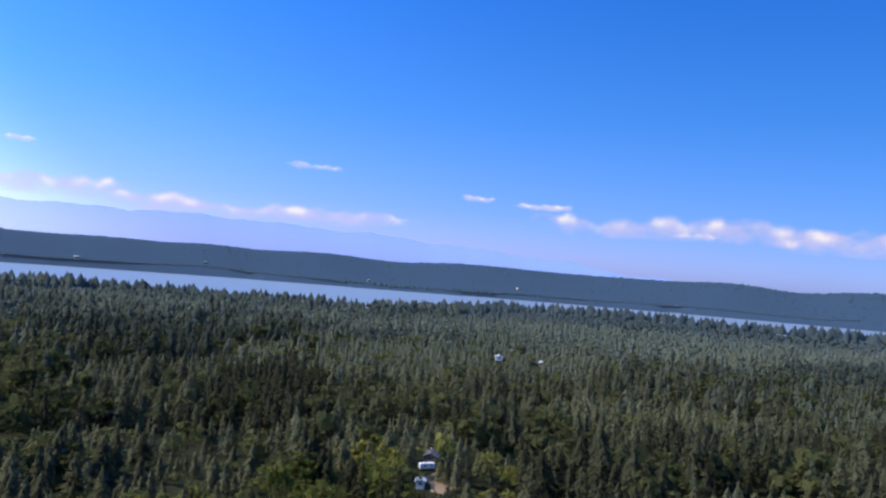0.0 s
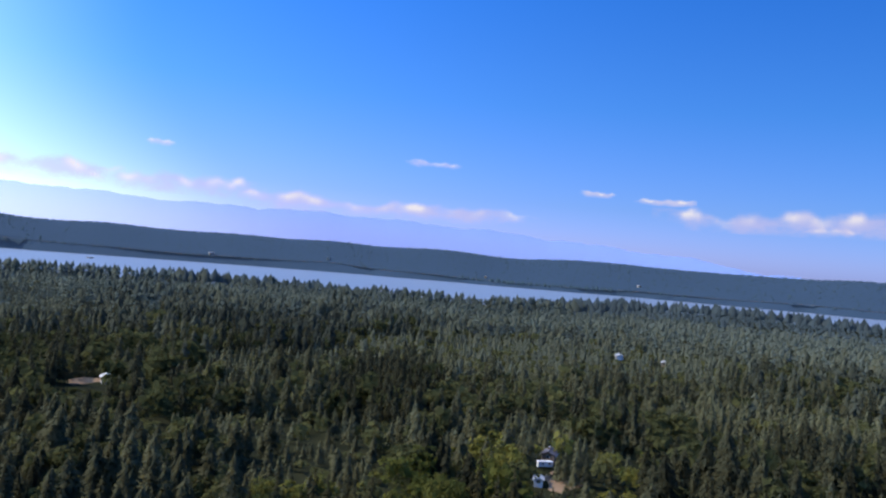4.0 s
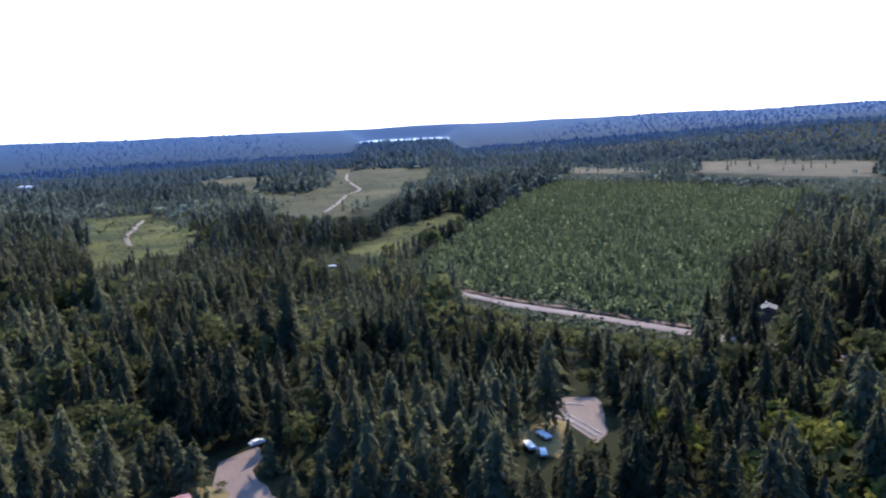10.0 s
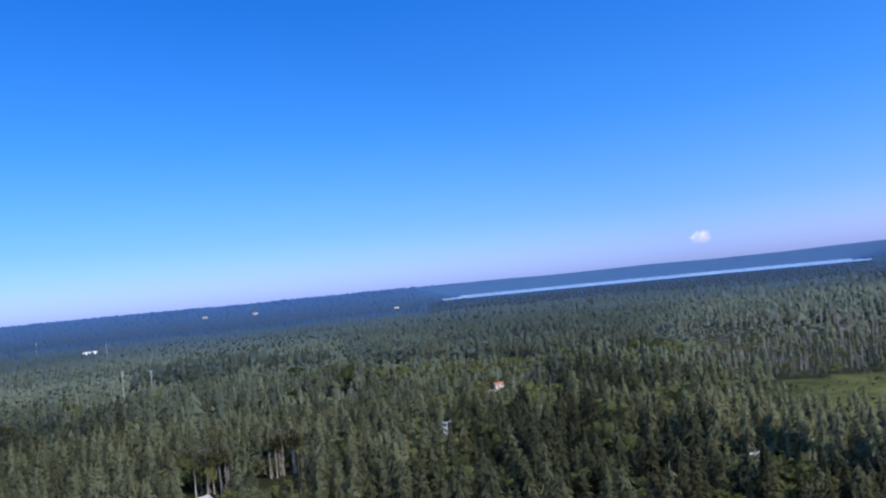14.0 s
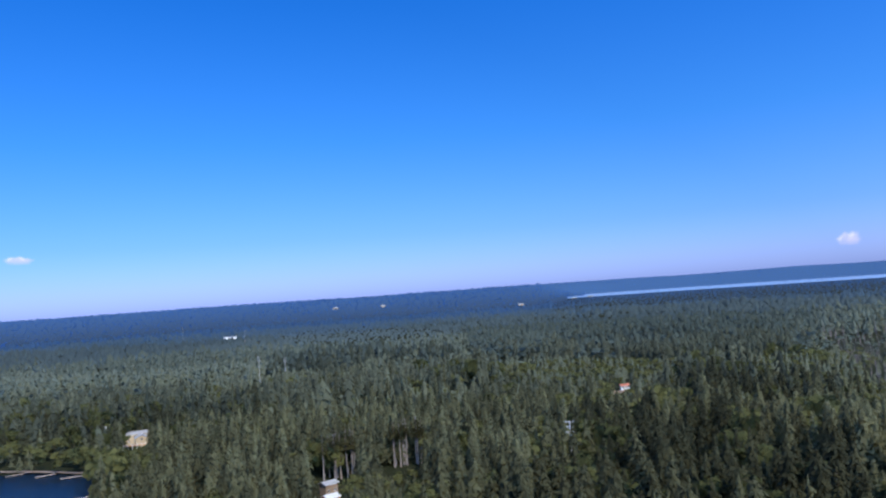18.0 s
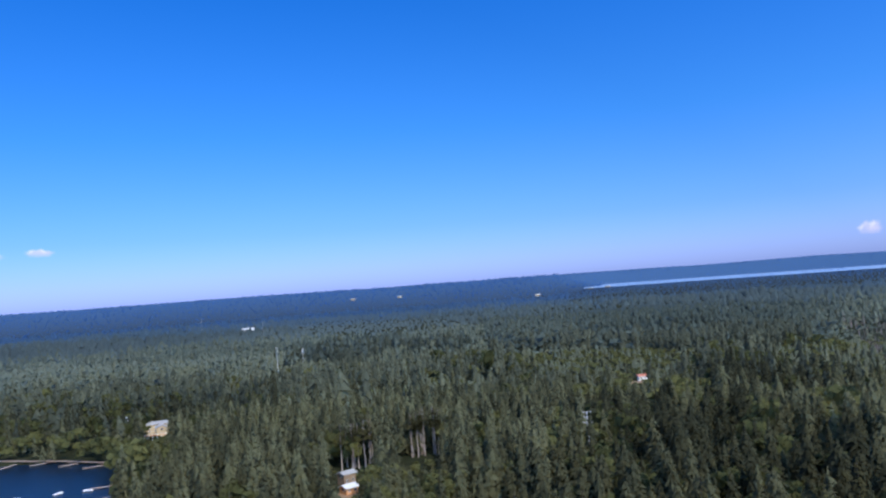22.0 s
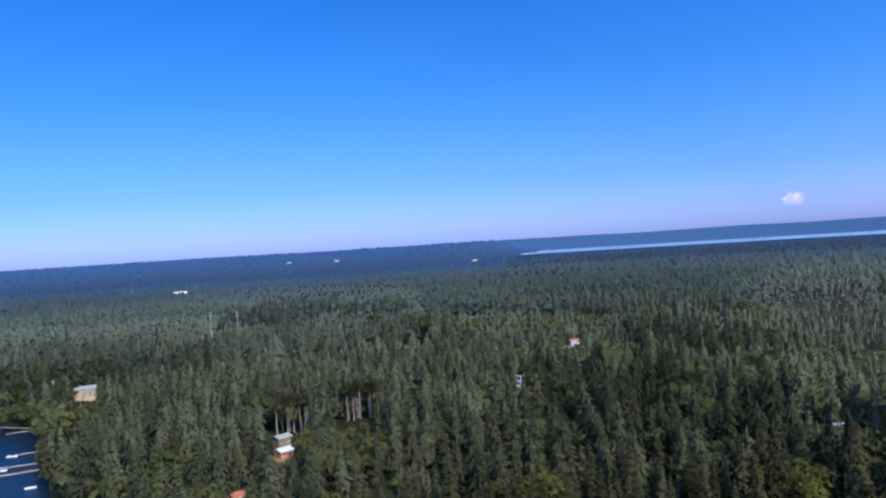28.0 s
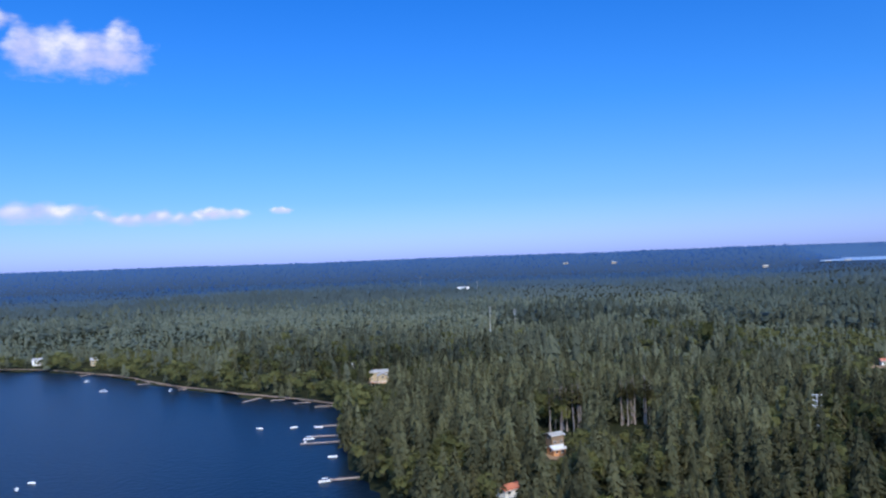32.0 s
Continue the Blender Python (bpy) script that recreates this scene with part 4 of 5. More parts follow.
for i in range(26):
    cx, cy = ((160, -372), (133, -400))[i % 2]
    t = (i // 2) / 12 - 0.5
    x, y = cx + 17 * t + rng.uniform(-2, 2), cy + 6 * t + rng.uniform(-7, 3)
    pine_tree(100 + i, rng.uniform(22, 26)).location = (x, y, float(land(x, y)) - 0.2)


# ---- bare earth, yards and shores ----
def patch(name, x, y, along, across, turn, mat, label, seed):
    """A thin uneven spread of earth or paving that follows the ground."""
    r = np.random.RandomState(seed)
    n = 26
    wob = 1 + 0.16 * np.sin(np.linspace(0, 6.283, n, endpoint=False) * 3 + seed) + r.uniform(-.12, .12, n)
    bm = bmesh.new()
    c, s = math.cos(radians(turn)), math.sin(radians(turn))
    rings = []
    for u, up in ((0.5, 0.36), (0.93, 0.30), (1.0, 0.02)):
        ring = []
        for k in range(n):
            a = 6.283 * k / n
            px, py = along * u * wob[k] * math.cos(a), across * u * wob[k] * math.sin(a)
            wx, wy = x + c * px - s * py, y + s * px + c * py
            ring.append(bm.verts.new((wx, wy, float(land(wx, wy)) + up)))
        rings.append(ring)
    bm.faces.new(rings[0])
    for a, b in zip(rings, rings[1:]):
        for k in range(n):
            bm.faces.new((a[k], b[k], b[(k + 1) % n], a[(k + 1) % n]))
    return tagged(part(name, bm, mat, None), label, "ground", kind="structure")


def paved(name, outline, mat, label):
    """A paved area with a raised edge, laid on the ground along an outline."""
    bm = bmesh.new()
    cx, cy = sum(p[0] for p in outline) / len(outline), sum(p[1] for p in outline) / len(outline)
    top, foot = [], []
    for (ax, ay), (bx, by) in zip(outline, outline[1:] + outline[:1]):
        for u in (0.0, 0.34, 0.67):
            x, y = ax + (bx - ax) * u, ay + (by - ay) * u
            x, y = x + 0.5 * math.sin(1.7 * x + y), y + 0.5 * math.sin(2.3 * y - x)
            z = float(land(x, y))
            top.append(bm.verts.new((x, y, z + 0.3)))
            foot.append(bm.verts.new((x + (x - cx) * 0.03, y + (y - cy) * 0.03, z - 0.1)))
    face = bm.faces.new(top)
    n = len(top)
    for k in range(n):
        bm.faces.new((top[k], foot[k], foot[(k + 1) % n], top[(k + 1) % n]))
    bmesh.ops.triangulate(bm, faces=[face])
    bmesh.ops.recalc_face_normals(bm, faces=bm.faces)
    return tagged(part(name, bm, mat, None), label, "paving", kind="structure")


MARKING = material("road_paint", (0.5, 0.48, 0.46), (0.7, 0.68, 0.66), 0.6, 0.8)
DRY_GRASS = material("dry_grass", (0.12, 0.09, 0.035), (0.26, 0.185, 0.075), 1.5, 0.95, 0.05)
patch("bare_earth", -293, -309, 13, 8, 40, DIRT, "bare orange earth beside the logging track", 1)
patch("bare_earth", -270, -385, 16, 4, 70, DIRT, "bare earth strip in the clearing", 2)
patch("yard", 163, 478, 12, 9, 20, DIRT, "bare dry yard in the woods", 3)
patch("yard", -81, 318, 8, 9, 0, DRY_GRASS, "dry golden grass beside the house", 4)
patch("yard", 264, 201, 14, 8, 30, DIRT, "pale dirt yard below the house", 5)
paved("paving", JUNCTION, ASPHALT, "pale worn paving of a road junction")
for ax, ay, bx, by in ((-191, 151, -186, 155), (-184, 143.5, -165, 141.5), (-186, 146, -165.5, 144)):
    ribbon("road_marking", [(ax, ay), (bx, by)], 0.35, MARKING, "faded white painted line on the junction", 0.45, 0.2)
patch("yard", -174, 130, 13, 9, -30, DRY_GRASS, "dry golden grass with parked vehicles", 7)
paved("drive", DRIVE, ASPHALT, "pale paved driveway between dark firs")
patch("yard", -192, 38, 9, 5, 0, DRY_GRASS, "dry grass beside the driveway", 9)
patch("yard", 147, -320, 9, 6, 0, DIRT, "bare orange earth round the cabin", 10)
patch("yard", -140, 165, 12, 7, 30, DRY_GRASS, "dry yellow grass in a gap of the woods", 11)
patch("yard", -215, 276, 7, 7, 0, DIRT, "bare yard below the house", 12)
patch("yard", -131, 311, 4, 9, 70, GRAVEL, "pale gravel drive to the house", 13)
patch("yard", -175, 290, 6, 5, 0, DRY_GRASS, "dry golden grass in a gap of the firs", 14)
patch("yard", 35, -655, 11, 8, 0, DIRT, "bare earth round a far house", 15)
SHORE = [(776, -402), (722, -427), (615, -430), (532, -411), (458, -401), (402, -393), (369, -397), (318, -387)]
ribbon("shore", SHORE, 3.4, GRAVEL, "pale stony shore of the lake", 0.1, 0.95)
ribbon("shore", [(3300, 600), (3110, 1280), (2790, 1810), (2380, 2290), (1920, 2820), (1090, 3215), (370, 3480)], 14, GRAVEL, "pale far beach across the inlet", 1.5, 0.6)

# ---- houses ----
ROOF_GREY = material("grey_shingles", (0.24, 0.23, 0.22), (0.40, 0.385, 0.37), 0.5, 0.85, 0.02)
ROOF_MID = material("mid_grey_shingles", (0.13, 0.125, 0.12), (0.23, 0.22, 0.21), 0.5, 0.9, 0.02, specular=0.1)
ROOF_DARK = material("dark_shingles", (0.07, 0.065, 0.075), (0.14, 0.13, 0.145), 0.5, 0.85, 0.02)
ROOF_PINK = material("faded_red_metal", (0.44, 0.17, 0.15), (0.56, 0.26, 0.23), 0.8, 0.55, 0.01)
ROOF_WHITE = material("white_metal", (0.48, 0.47, 0.46), (0.64, 0.63, 0.61), 0.8, 0.5, 0.01)
ROOF_RED = material("rust_red_metal", (0.34, 0.10, 0.06), (0.50, 0.19, 0.11), 0.8, 0.6, 0.01)
SIDING_TAN = material("tan_siding", (0.34, 0.25, 0.15), (0.46, 0.35, 0.22), 0.6, 0.8, 0.01)
SIDING_WHITE = material("white_siding", (0.58, 0.56, 0.53), (0.74, 0.72, 0.70), 0.6, 0.75, 0.01)
SIDING_BROWN = material("brown_siding", (0.15, 0.10, 0.07), (0.26, 0.18, 0.12), 0.6, 0.8, 0.01)
SIDING_ORANGE = material("orange_siding", (0.45, 0.20, 0.09), (0.60, 0.30, 0.15), 0.6, 0.8, 0.01)
TRIM = material("white_trim", (0.62, 0.62, 0.6), (0.78, 0.78, 0.76), 0.5, 0.6)
GLASS = material("window_glass", (0.02, 0.028, 0.035), (0.05, 0.06, 0.075), 2.0, 0.08, specular=0.6)
BRICK = material("chimney_brick", (0.20, 0.11, 0.08), (0.34, 0.20, 0.15), 0.3, 0.9, 0.01)


def box(bm, x0, y0, z0, x1, y1, z1, bevel=0.0):
    """A box with bevelled edges added to a bmesh."""
    made = bmesh.ops.create_cube(bm, size=1.0)["verts"]
    for v in made:
        v.co = (x0 + (v.co.x + .5) * (x1 - x0), y0 + (v.co.y + .5) * (y1 - y0), z0 + (v.co.z + .5) * (z1 - z0))
    if bevel:
        edges = list({e for v in made for e in v.link_edges})
        bmesh.ops.bevel(bm, geom=edges, offset=bevel, segments=2, affect="EDGES", profile=0.5)
    return bm


def one_box(*a, bevel=0.0):
    return box(bmesh.new(), *a, bevel=bevel)


def house(x, y, turn, long, wide, eave, pitch, siding, roofing, label, storeys=1, chimney=True, wing=None):
    """A gabled house: walls, two roof planes with eaves, ridge cap, windows with frames and panes, a door, a chimney, and maybe a lower wing."""
    home = new("house")
    l, w, rise = long / 2, wide / 2, wide / 2 * pitch
    bm = bmesh.new()
    ends = []
    for sx in (-l, l):
        ends.append([bm.verts.new(p) for p in ((sx, -w, -0.6), (sx, w, -0.6), (sx, w, eave), (sx, 0, eave + rise), (sx, -w, eave))])
    a, b = ends
    bm.faces.new(a[::-1])
    bm.faces.new(b)
    for i in range(5):
        bm.faces.new((a[i], a[(i + 1) % 5], b[(i + 1) % 5], b[i]))
    part("wall", bm, siding, home)
    over, thick = 0.6, 0.22
    for side in (-1, 1):
        bm = bmesh.new()
        y1, z1 = side * (w + over), eave - over * pitch
        top = [(-l - over, 0, eave + rise), (l + over, 0, eave + rise), (l + over, y1, z1), (-l - over, y1, z1)]
        up = [bm.verts.new((p[0], p[1], p[2] + thick + 0.05)) for p in top]
        low = [bm.verts.new((p[0], p[1], p[2] + 0.05)) for p in top]
        bm.faces.new(up)
        bm.faces.new(low[::-1])
        for i in range(4):
            bm.faces.new((up[i], low[i], low[(i + 1) % 4], up[(i + 1) % 4]))
        bmesh.ops.recalc_face_normals(bm, faces=bm.faces)
        part("roof", bm, roofing, home)
    part("ridge_cap", one_box(-l - over, -0.18, eave + rise + thick - 0.02, l + over, 0.18, eave + rise + thick + 0.14, bevel=0.04), roofing, home)
    for side in (-1, 1):
        part("gutter", one_box(-l - over, side * (w + over) - 0.08, eave - over * pitch - 0.02, l + over, side * (w + over) + 0.08, eave - over * pitch + 0.14, bevel=0.03), TRIM, home)
    n = max(2, int(long / 3.2))
    for s in range(storeys):
        z = 0.9 + s * 2.7
        for side in (-1, 1):
            for i in range(n):
                cx = -l + long * (i + 0.5) / n
                if s == 0 and i == n // 2 and side < 0:
                    door = part("door", one_box(cx - 0.5, -w - 0.06, 0.0, cx + 0.5, -w + 0.02, 2.05, bevel=0.02), SIDING_BROWN, home, "dark front door")
                    part("door_frame", box(box(one_box(cx - 0.62, -w - 0.08, 0.0, cx - 0.5, -w + 0.02, 2.17), cx + 0.5, -w - 0.08, 0.0, cx + 0.62, -w + 0.02, 2.17), cx - 0.5, -w - 0.08, 2.05, cx + 0.5, -w + 0.02, 2.17), TRIM, door)
                    continue
                yy = side * w
                window = part("window", one_box(cx - 0.75, yy - 0.07, z, cx + 0.75, yy + 0.07, z + 1.25, bevel=0.02), TRIM, home, "white-framed window")
                for half in (-1, 1):
                    part("pane", one_box(cx + half * 0.35 - 0.3, yy + side * 0.02 - 0.07, z + 0.1, cx + half * 0.35 + 0.3, yy + side * 0.02 + 0.07, z + 1.15), GLASS, window)
    for sx in (-1, 1):
        window = part("window", one_box(sx * l - 0.07, -0.8, eave - 1.5, sx * l + 0.07, 0.8, eave - 0.2, bevel=0.02), TRIM, home, "white-framed gable window")
        part("pane", one_box(sx * (l + 0.02) - 0.07, -0.7, eave - 1.4, sx * (l + 0.02) + 0.07, 0.7, eave - 0.3), GLASS, window)
    if chimney:
        stack = part("chimney", one_box(l * 0.4, w * 0.15, eave, l * 0.4 + 0.8, w * 0.15 + 0.6, eave + rise + 0.9, bevel=0.03), BRICK, home, "brick chimney")
        part("chimney_cap", one_box(l * 0.4 - 0.08, w * 0.15 - 0.08, eave + rise + 0.9, l * 0.4 + 0.88, w * 0.15 + 0.68, eave + rise + 1.05, bevel=0.03), TRIM, stack)
    if wing:
        wl_, ww_ = wing
        part("wing_wall", one_box(l + 0.002, -ww_ / 2, -0.6, l + wl_, ww_ / 2, eave * 0.75), siding, home)
        bm = bmesh.new()
        box(bm, l + 0.05, -ww_ / 2 - 0.4, eave * 0.75 + 0.004, l + wl_ + 0.4, ww_ / 2 + 0.4, eave * 0.75 + 0.2, 0.03)
        part("wing_roof", bm, roofing, home)
    home.matrix_basis = pose(x, y, float(land(x, y)) + 0.5, 0, 0, turn)
    return tagged(home, label, "house")


house(-218, 285, 128, 8, 6.5, 5.2, 0.35, SIDING_BROWN, ROOF_MID, "two-storey brown house with a pale grey roof among firs", 2)
house(-133, 320, 15, 10, 6, 3.4, 0.45, SIDING_BROWN, ROOF_PINK, "small brown house with a faded red metal roof", 1)
house(-92, 330, 16, 11, 7.5, 5.0, 0.5, SIDING_BROWN, ROOF_MID, "large brown house with a grey shingled roof", 2, True)
house(-104, 323, 16, 7, 5.5, 2.9, 0.35, SIDING_BROWN, ROOF_MID, "low garage with a grey shingled roof beside a house", 1, False)
house(-184.5, 24.5, 97, 14, 9, 3.6, 0.4, SIDING_WHITE, ROOF_PINK, "white house with a wide faded pink metal roof", 1, False)
house(-21, 198, 5, 13, 8, 3.4, 0.42, SIDING_TAN, ROOF_DARK, "tan house with a dark grey shingled roof", 1)
house(250, 203, 40, 5, 3.5, 2.6, 0.35, SIDING_WHITE, ROOF_WHITE, "white shed with a bright metal roof", 1, False)
house(285, 226, 30, 9, 6, 3.0, 0.42, SIDING_BROWN, ROOF_DARK, "brown house with a dark roof behind a dirt yard", 1)
house(172, 470, 75, 9, 6, 3.0, 0.4, SIDING_WHITE, ROOF_WHITE, "small white house beside a bare yard", 1, False)
house(186, 540, 75, 11, 7, 3.4, 0.4, SIDING_TAN, ROOF_GREY, "tan house with a grey roof in the woods", 1)
house(695, 470, 40, 11, 7, 3.6, 0.4, SIDING_WHITE, ROOF_WHITE, "white house with a pale roof far in the woods", 1, False)
house(700, 420, 30, 14, 5, 3.6, 0.4, SIDING_TAN, ROOF_WHITE, "long pale-roofed barn far in the woods", 1, False)
house(145, -325, 60, 6.5, 5, 2.8, 0.4, SIDING_ORANGE, ROOF_WHITE, "orange cabin with a pale metal roof under pines", 1, False)
house(153.5, -342.5, 60, 7, 5, 4.6, 0.3, SIDING_BROWN, ROOF_GREY, "brown cabin with a flat grey roof under pines", 1, False)
house(136, -260, 70, 8, 5, 2.8, 0.45, SIDING_WHITE, ROOF_RED, "small cabin with a rust-red metal roof", 1, False)
house(29, -668, 20, 7, 5, 3.0, 0.45, SIDING_WHITE, ROOF_RED, "small white house with a red roof far in the woods", 1, False)
house(357, -478, 40, 15, 10, 6.2, 0.22, SIDING_TAN, ROOF_GREY, "large tan lake house with a pale grey roof", 2, True, (6, 7))
def lake_deck(x, y, turn, long, wide, height):
    """A raised timber deck with posts, rail and steps on the lake side of a house."""
    deck = new("deck")
    for i in range(int(wide / 0.5)):
        part("board", one_box(-long / 2, i * 0.5, height - 0.1, long / 2, i * 0.5 + 0.46, height, bevel=0.01), SIDING_ORANGE, deck)
    for i in range(6):
        px = -long / 2 + 0.15 + (long - 0.3) * i / 5
        part("post", one_box(px - 0.1, wide - 0.3, -0.6, px + 0.1, wide - 0.1, height + 1.0, bevel=0.02), TRIM, deck)
        part("post", one_box(px - 0.1, 0.1, -0.6, px + 0.1, 0.3, height - 0.1, bevel=0.02), SIDING_BROWN, deck)
    for z in (0.5, 0.95):
        part("rail", one_box(-long / 2, wide - 0.24, height + z, long / 2, wide - 0.16, height + z + 0.08), TRIM, deck)
    deck.matrix_basis = pose(x, y, float(land(x, y)) + 0.5, 0, 0, turn)
    return tagged(deck, "raised orange timber deck in front of a lake house", "deck")


house(345, -466, 130, 8, 7, 5.6, 0.45, SIDING_TAN, ROOF_GREY, "tan gabled wing of a large lake house", 2, False)
lake_deck(342, -455, 35, 14, 4.0, 2.6)
house(690, -468, 60, 12, 8, 5.4, 0.35, SIDING_TAN, ROOF_GREY, "tan two-storey lake house near the shore", 2)
house(757, -448, 50, 9, 7, 5.2, 0.35, SIDING_WHITE, ROOF_GREY, "white lake house half hidden by trees", 2, False)
house(410, -520, 20, 10, 7, 5.0, 0.35, SIDING_WHITE, ROOF_WHITE, "white house behind the lake trees", 1, False)
house(1130, -1930, 30, 34, 16, 9.0, 0.3, SIDING_WHITE, ROOF_WHITE, "far white barn on the hillside", 2, False)
house(-2090, 69, 40, 40, 20, 9.0, 0.25, SIDING_WHITE, ROOF_WHITE, "far white barn beyond the fields", 2, False)
for x, y, turn in ((1500, -3560, 0), (1270, -3600, 20), (330, -3420, 10), (260, -3440, 0), (560, -3400, 15), (900, 2700, 30), (1960, 2860, 40), (2420, 2340, 30), (2870, 1870, 60), (1500, 3050, 10)):
    house(x, y, turn, 22, 9, 6.0, 0.3, SIDING_TAN, ROOF_WHITE, "far pale building on the wooded shore", 2, False)


# ---- vehicles ----
TYRE = material("tyre_rubber", (0.012, 0.012, 0.012), (0.03, 0.03, 0.03), 0.3, 0.9)
STEEL = material("grey_steel", (0.40, 0.40, 0.42), (0.52, 0.52, 0.54), 0.3, 0.4, metal=0.8)
WHITE_PAINT = material("white_car_paint", (0.74, 0.74, 0.74), (0.82, 0.82, 0.82), 2.0, 0.6, specular=0.2)
LAMP = material("lamp_glass", (0.6, 0.58, 0.5), (0.75, 0.72, 0.66), 1.0, 0.2)


def wheel(parent, x, y, radius):
    bm = bmesh.new()
    bmesh.ops.create_cone(bm, cap_ends=True, segments=18, radius1=radius, radius2=radius, depth=0.24, matrix=Matrix.Rotation(math.pi / 2, 4, "X"))
    bmesh.ops.bevel(bm, geom=bm.edges[:], offset=0.03, segments=1, affect="EDGES")
    ob = part("wheel", bm, TYRE, parent)
    ob.location = (x, y, radius)
    bm = bmesh.new()
    bmesh.ops.create_cone(bm, cap_ends=True, segments=12, radius1=radius * 0.6, radius2=radius * 0.55, depth=0.27, matrix=Matrix.Rotation(math.pi / 2, 4, "X"))
    part("rim", bm, STEEL, ob)


def vehicle(x, y, turn, length, width, height, label, category, cab=0.0):
    """A van, camper or car: shell with rounded edges, a cabin or cab step, glass, lamps and four wheels."""
    car = new("car" if category == "car" else "camper")
    l, w = length / 2, width / 2
    if cab:
        part("body", one_box(-l, -w, 0.35, l, w, 0.35 + height * 0.48, bevel=0.14), WHITE_PAINT, car)
        part("cabin", one_box(-l * 0.62, -w * 0.86, 0.35 + height * 0.44, l * 0.45, w * 0.86, height, bevel=0.2), WHITE_PAINT, car)
        for s in (-1, 1):
            part("side_window", one_box(-l * 0.5, s * w * 0.86 - 0.02, 0.35 + height * 0.55, l * 0.3, s * w * 0.86 + 0.02, height - 0.18, bevel=0.01), GLASS, car)
        part("windscreen", one_box(l * 0.43, -w * 0.7, 0.35 + height * 0.55, l * 0.47, w * 0.7, height - 0.2, bevel=0.01), GLASS, car)
    else:
        part("body", one_box(-l, -w, 0.5, l, w, height, bevel=0.22), WHITE_PAINT, car)
        for s in (-1, 1):
            for cx in (-l * 0.5, l * 0.35):
                part("side_window", one_box(cx - 0.5, s * w - 0.02, height * 0.55, cx + 0.5, s * w + 0.02, height * 0.8, bevel=0.01), GLASS, car)
        part("roof_vent", one_box(-0.35, -0.35, height, 0.35, 0.35, height + 0.22, bevel=0.05), TRIM, car)
        part("door", one_box(-0.35, -w - 0.03, 0.6, 0.35, -w + 0.01, height * 0.85, bevel=0.01), TRIM, car)
    for s in (-1, 1):
        part("headlight", one_box(l - 0.04, s * w * 0.7 - 0.18, 0.62, l + 0.03, s * w * 0.7 + 0.18, 0.82, bevel=0.02), LAMP, car)
        for cx in (-l * 0.6, l * 0.6):
            wheel(car, cx, s * (w - 0.12), 0.34)
    part("bumper", one_box(l - 0.05, -w * 0.95, 0.36, l + 0.1, w * 0.95, 0.54, bevel=0.03), STEEL, car)
    car.matrix_basis = pose(x, y, float(land(x, y)) + 0.36, 0, 0, turn)
    return tagged(car, label, category, "parked vehicles")


# low campers, flattened so the camera sees sunlit roofs more than shaded sides
vehicle(-173.4, 129.0, 175, 5.6, 2.4, 1.35, "white camper trailer parked on dry grass", "camper")
vehicle(-169.9, 121.4, 165, 5.6, 2.4, 1.35, "white camper trailer parked near the junction", "camper")
vehicle(-164.4, 121.9, 150, 4.8, 2.0, 1.4, "white van parked beside two campers", "car", 1.0)
vehicle(-110, 321, 20, 5.2, 2.1, 2.1, "white van parked beside a garage", "car", 1.0)
vehicle(272, 218, 150, 7.0, 2.4, 2.9, "white camper trailer beside a brown house", "camper")
vehicle(-139, 163, 170, 4.6, 1.8, 1.5, "white car parked in a gap of the woods", "car", 1.0)
# flattened like the campers to suit the camera's view
vehicle(-500, 196, 60, 5.2, 2.4, 1.35, "long white trailer parked at the corner of the field", "camper")
vehicle(-218, 58, 100, 4.6, 1.8, 1.6, "white car parked by the driveway", "car", 1.0)

# ---- docks, boats and floats on the lake ----
PLANK = material("weathered_planks", (0.36, 0.27, 0.22), (0.52, 0.41, 0.35), 0.5, 0.9, 0.01, vary="object")
POST = material("dock_post", (0.14, 0.11, 0.09), (0.24, 0.20, 0.17), 0.4, 0.9, 0.01)
board_mesh = None


def dock(x0, y0, x1, y1, width, label):
    """A jetty of cross planks on two beams and posts."""
    long, turn = math.hypot(x1 - x0, y1 - y0), math.degrees(math.atan2(y1 - y0, x1 - x0))
    pier = new("dock")
    bm = one_box(0.0, -width / 2, 0.0, 0.62, width / 2, 0.07, bevel=0.01)
    first = part("plank", bm, PLANK, pier)
    first.location = (0, 0, 0.62)
    for i in range(1, int(long / 0.66)):
        ob = new("plank", first.data)
        ob.parent, ob.location = pier, (i * 0.66, 0, 0.62 + 0.012 * (i % 3))
    for s in (-1, 1):
        part("beam", one_box(0, s * width * 0.38 - 0.08, 0.42, long, s * width * 0.38 + 0.08, 0.616, bevel=0.01), POST, pier)
        for i in range(max(2, int(long / 4)) + 1):
            px = 0.3 + (long - 0.6) * i / max(2, int(long / 4))
            bm = bmesh.new()
            bmesh.ops.create_cone(bm, cap_ends=True, segments=8, radius1=0.13, radius2=0.12, depth=4.0)
            ob = part("post", bm, POST, pier)
            ob.location = (px, s * (width / 2 + 0.08), -0.9)
    pier.matrix_basis = pose(x0, y0, -0.2, 0, 0, turn)
    return tagged(pier, label, "dock", "docks on the lake")


dock(256, -311, 273, -297, 2.0, "long weathered wooden dock over the lake")
dock(266, -321, 280, -312, 1.8, "weathered wooden dock with moored boats")
dock(281, -343, 292, -335, 1.8, "short weathered dock below the firs")
dock(204, -263, 216, -252, 2.0, "weathered wooden dock at the point")
dock(395, -391, 394, -374, 1.8, "weathered dock running out from the shore")
dock(350, -392, 356, -383, 2.0, "small weathered dock on the shore")
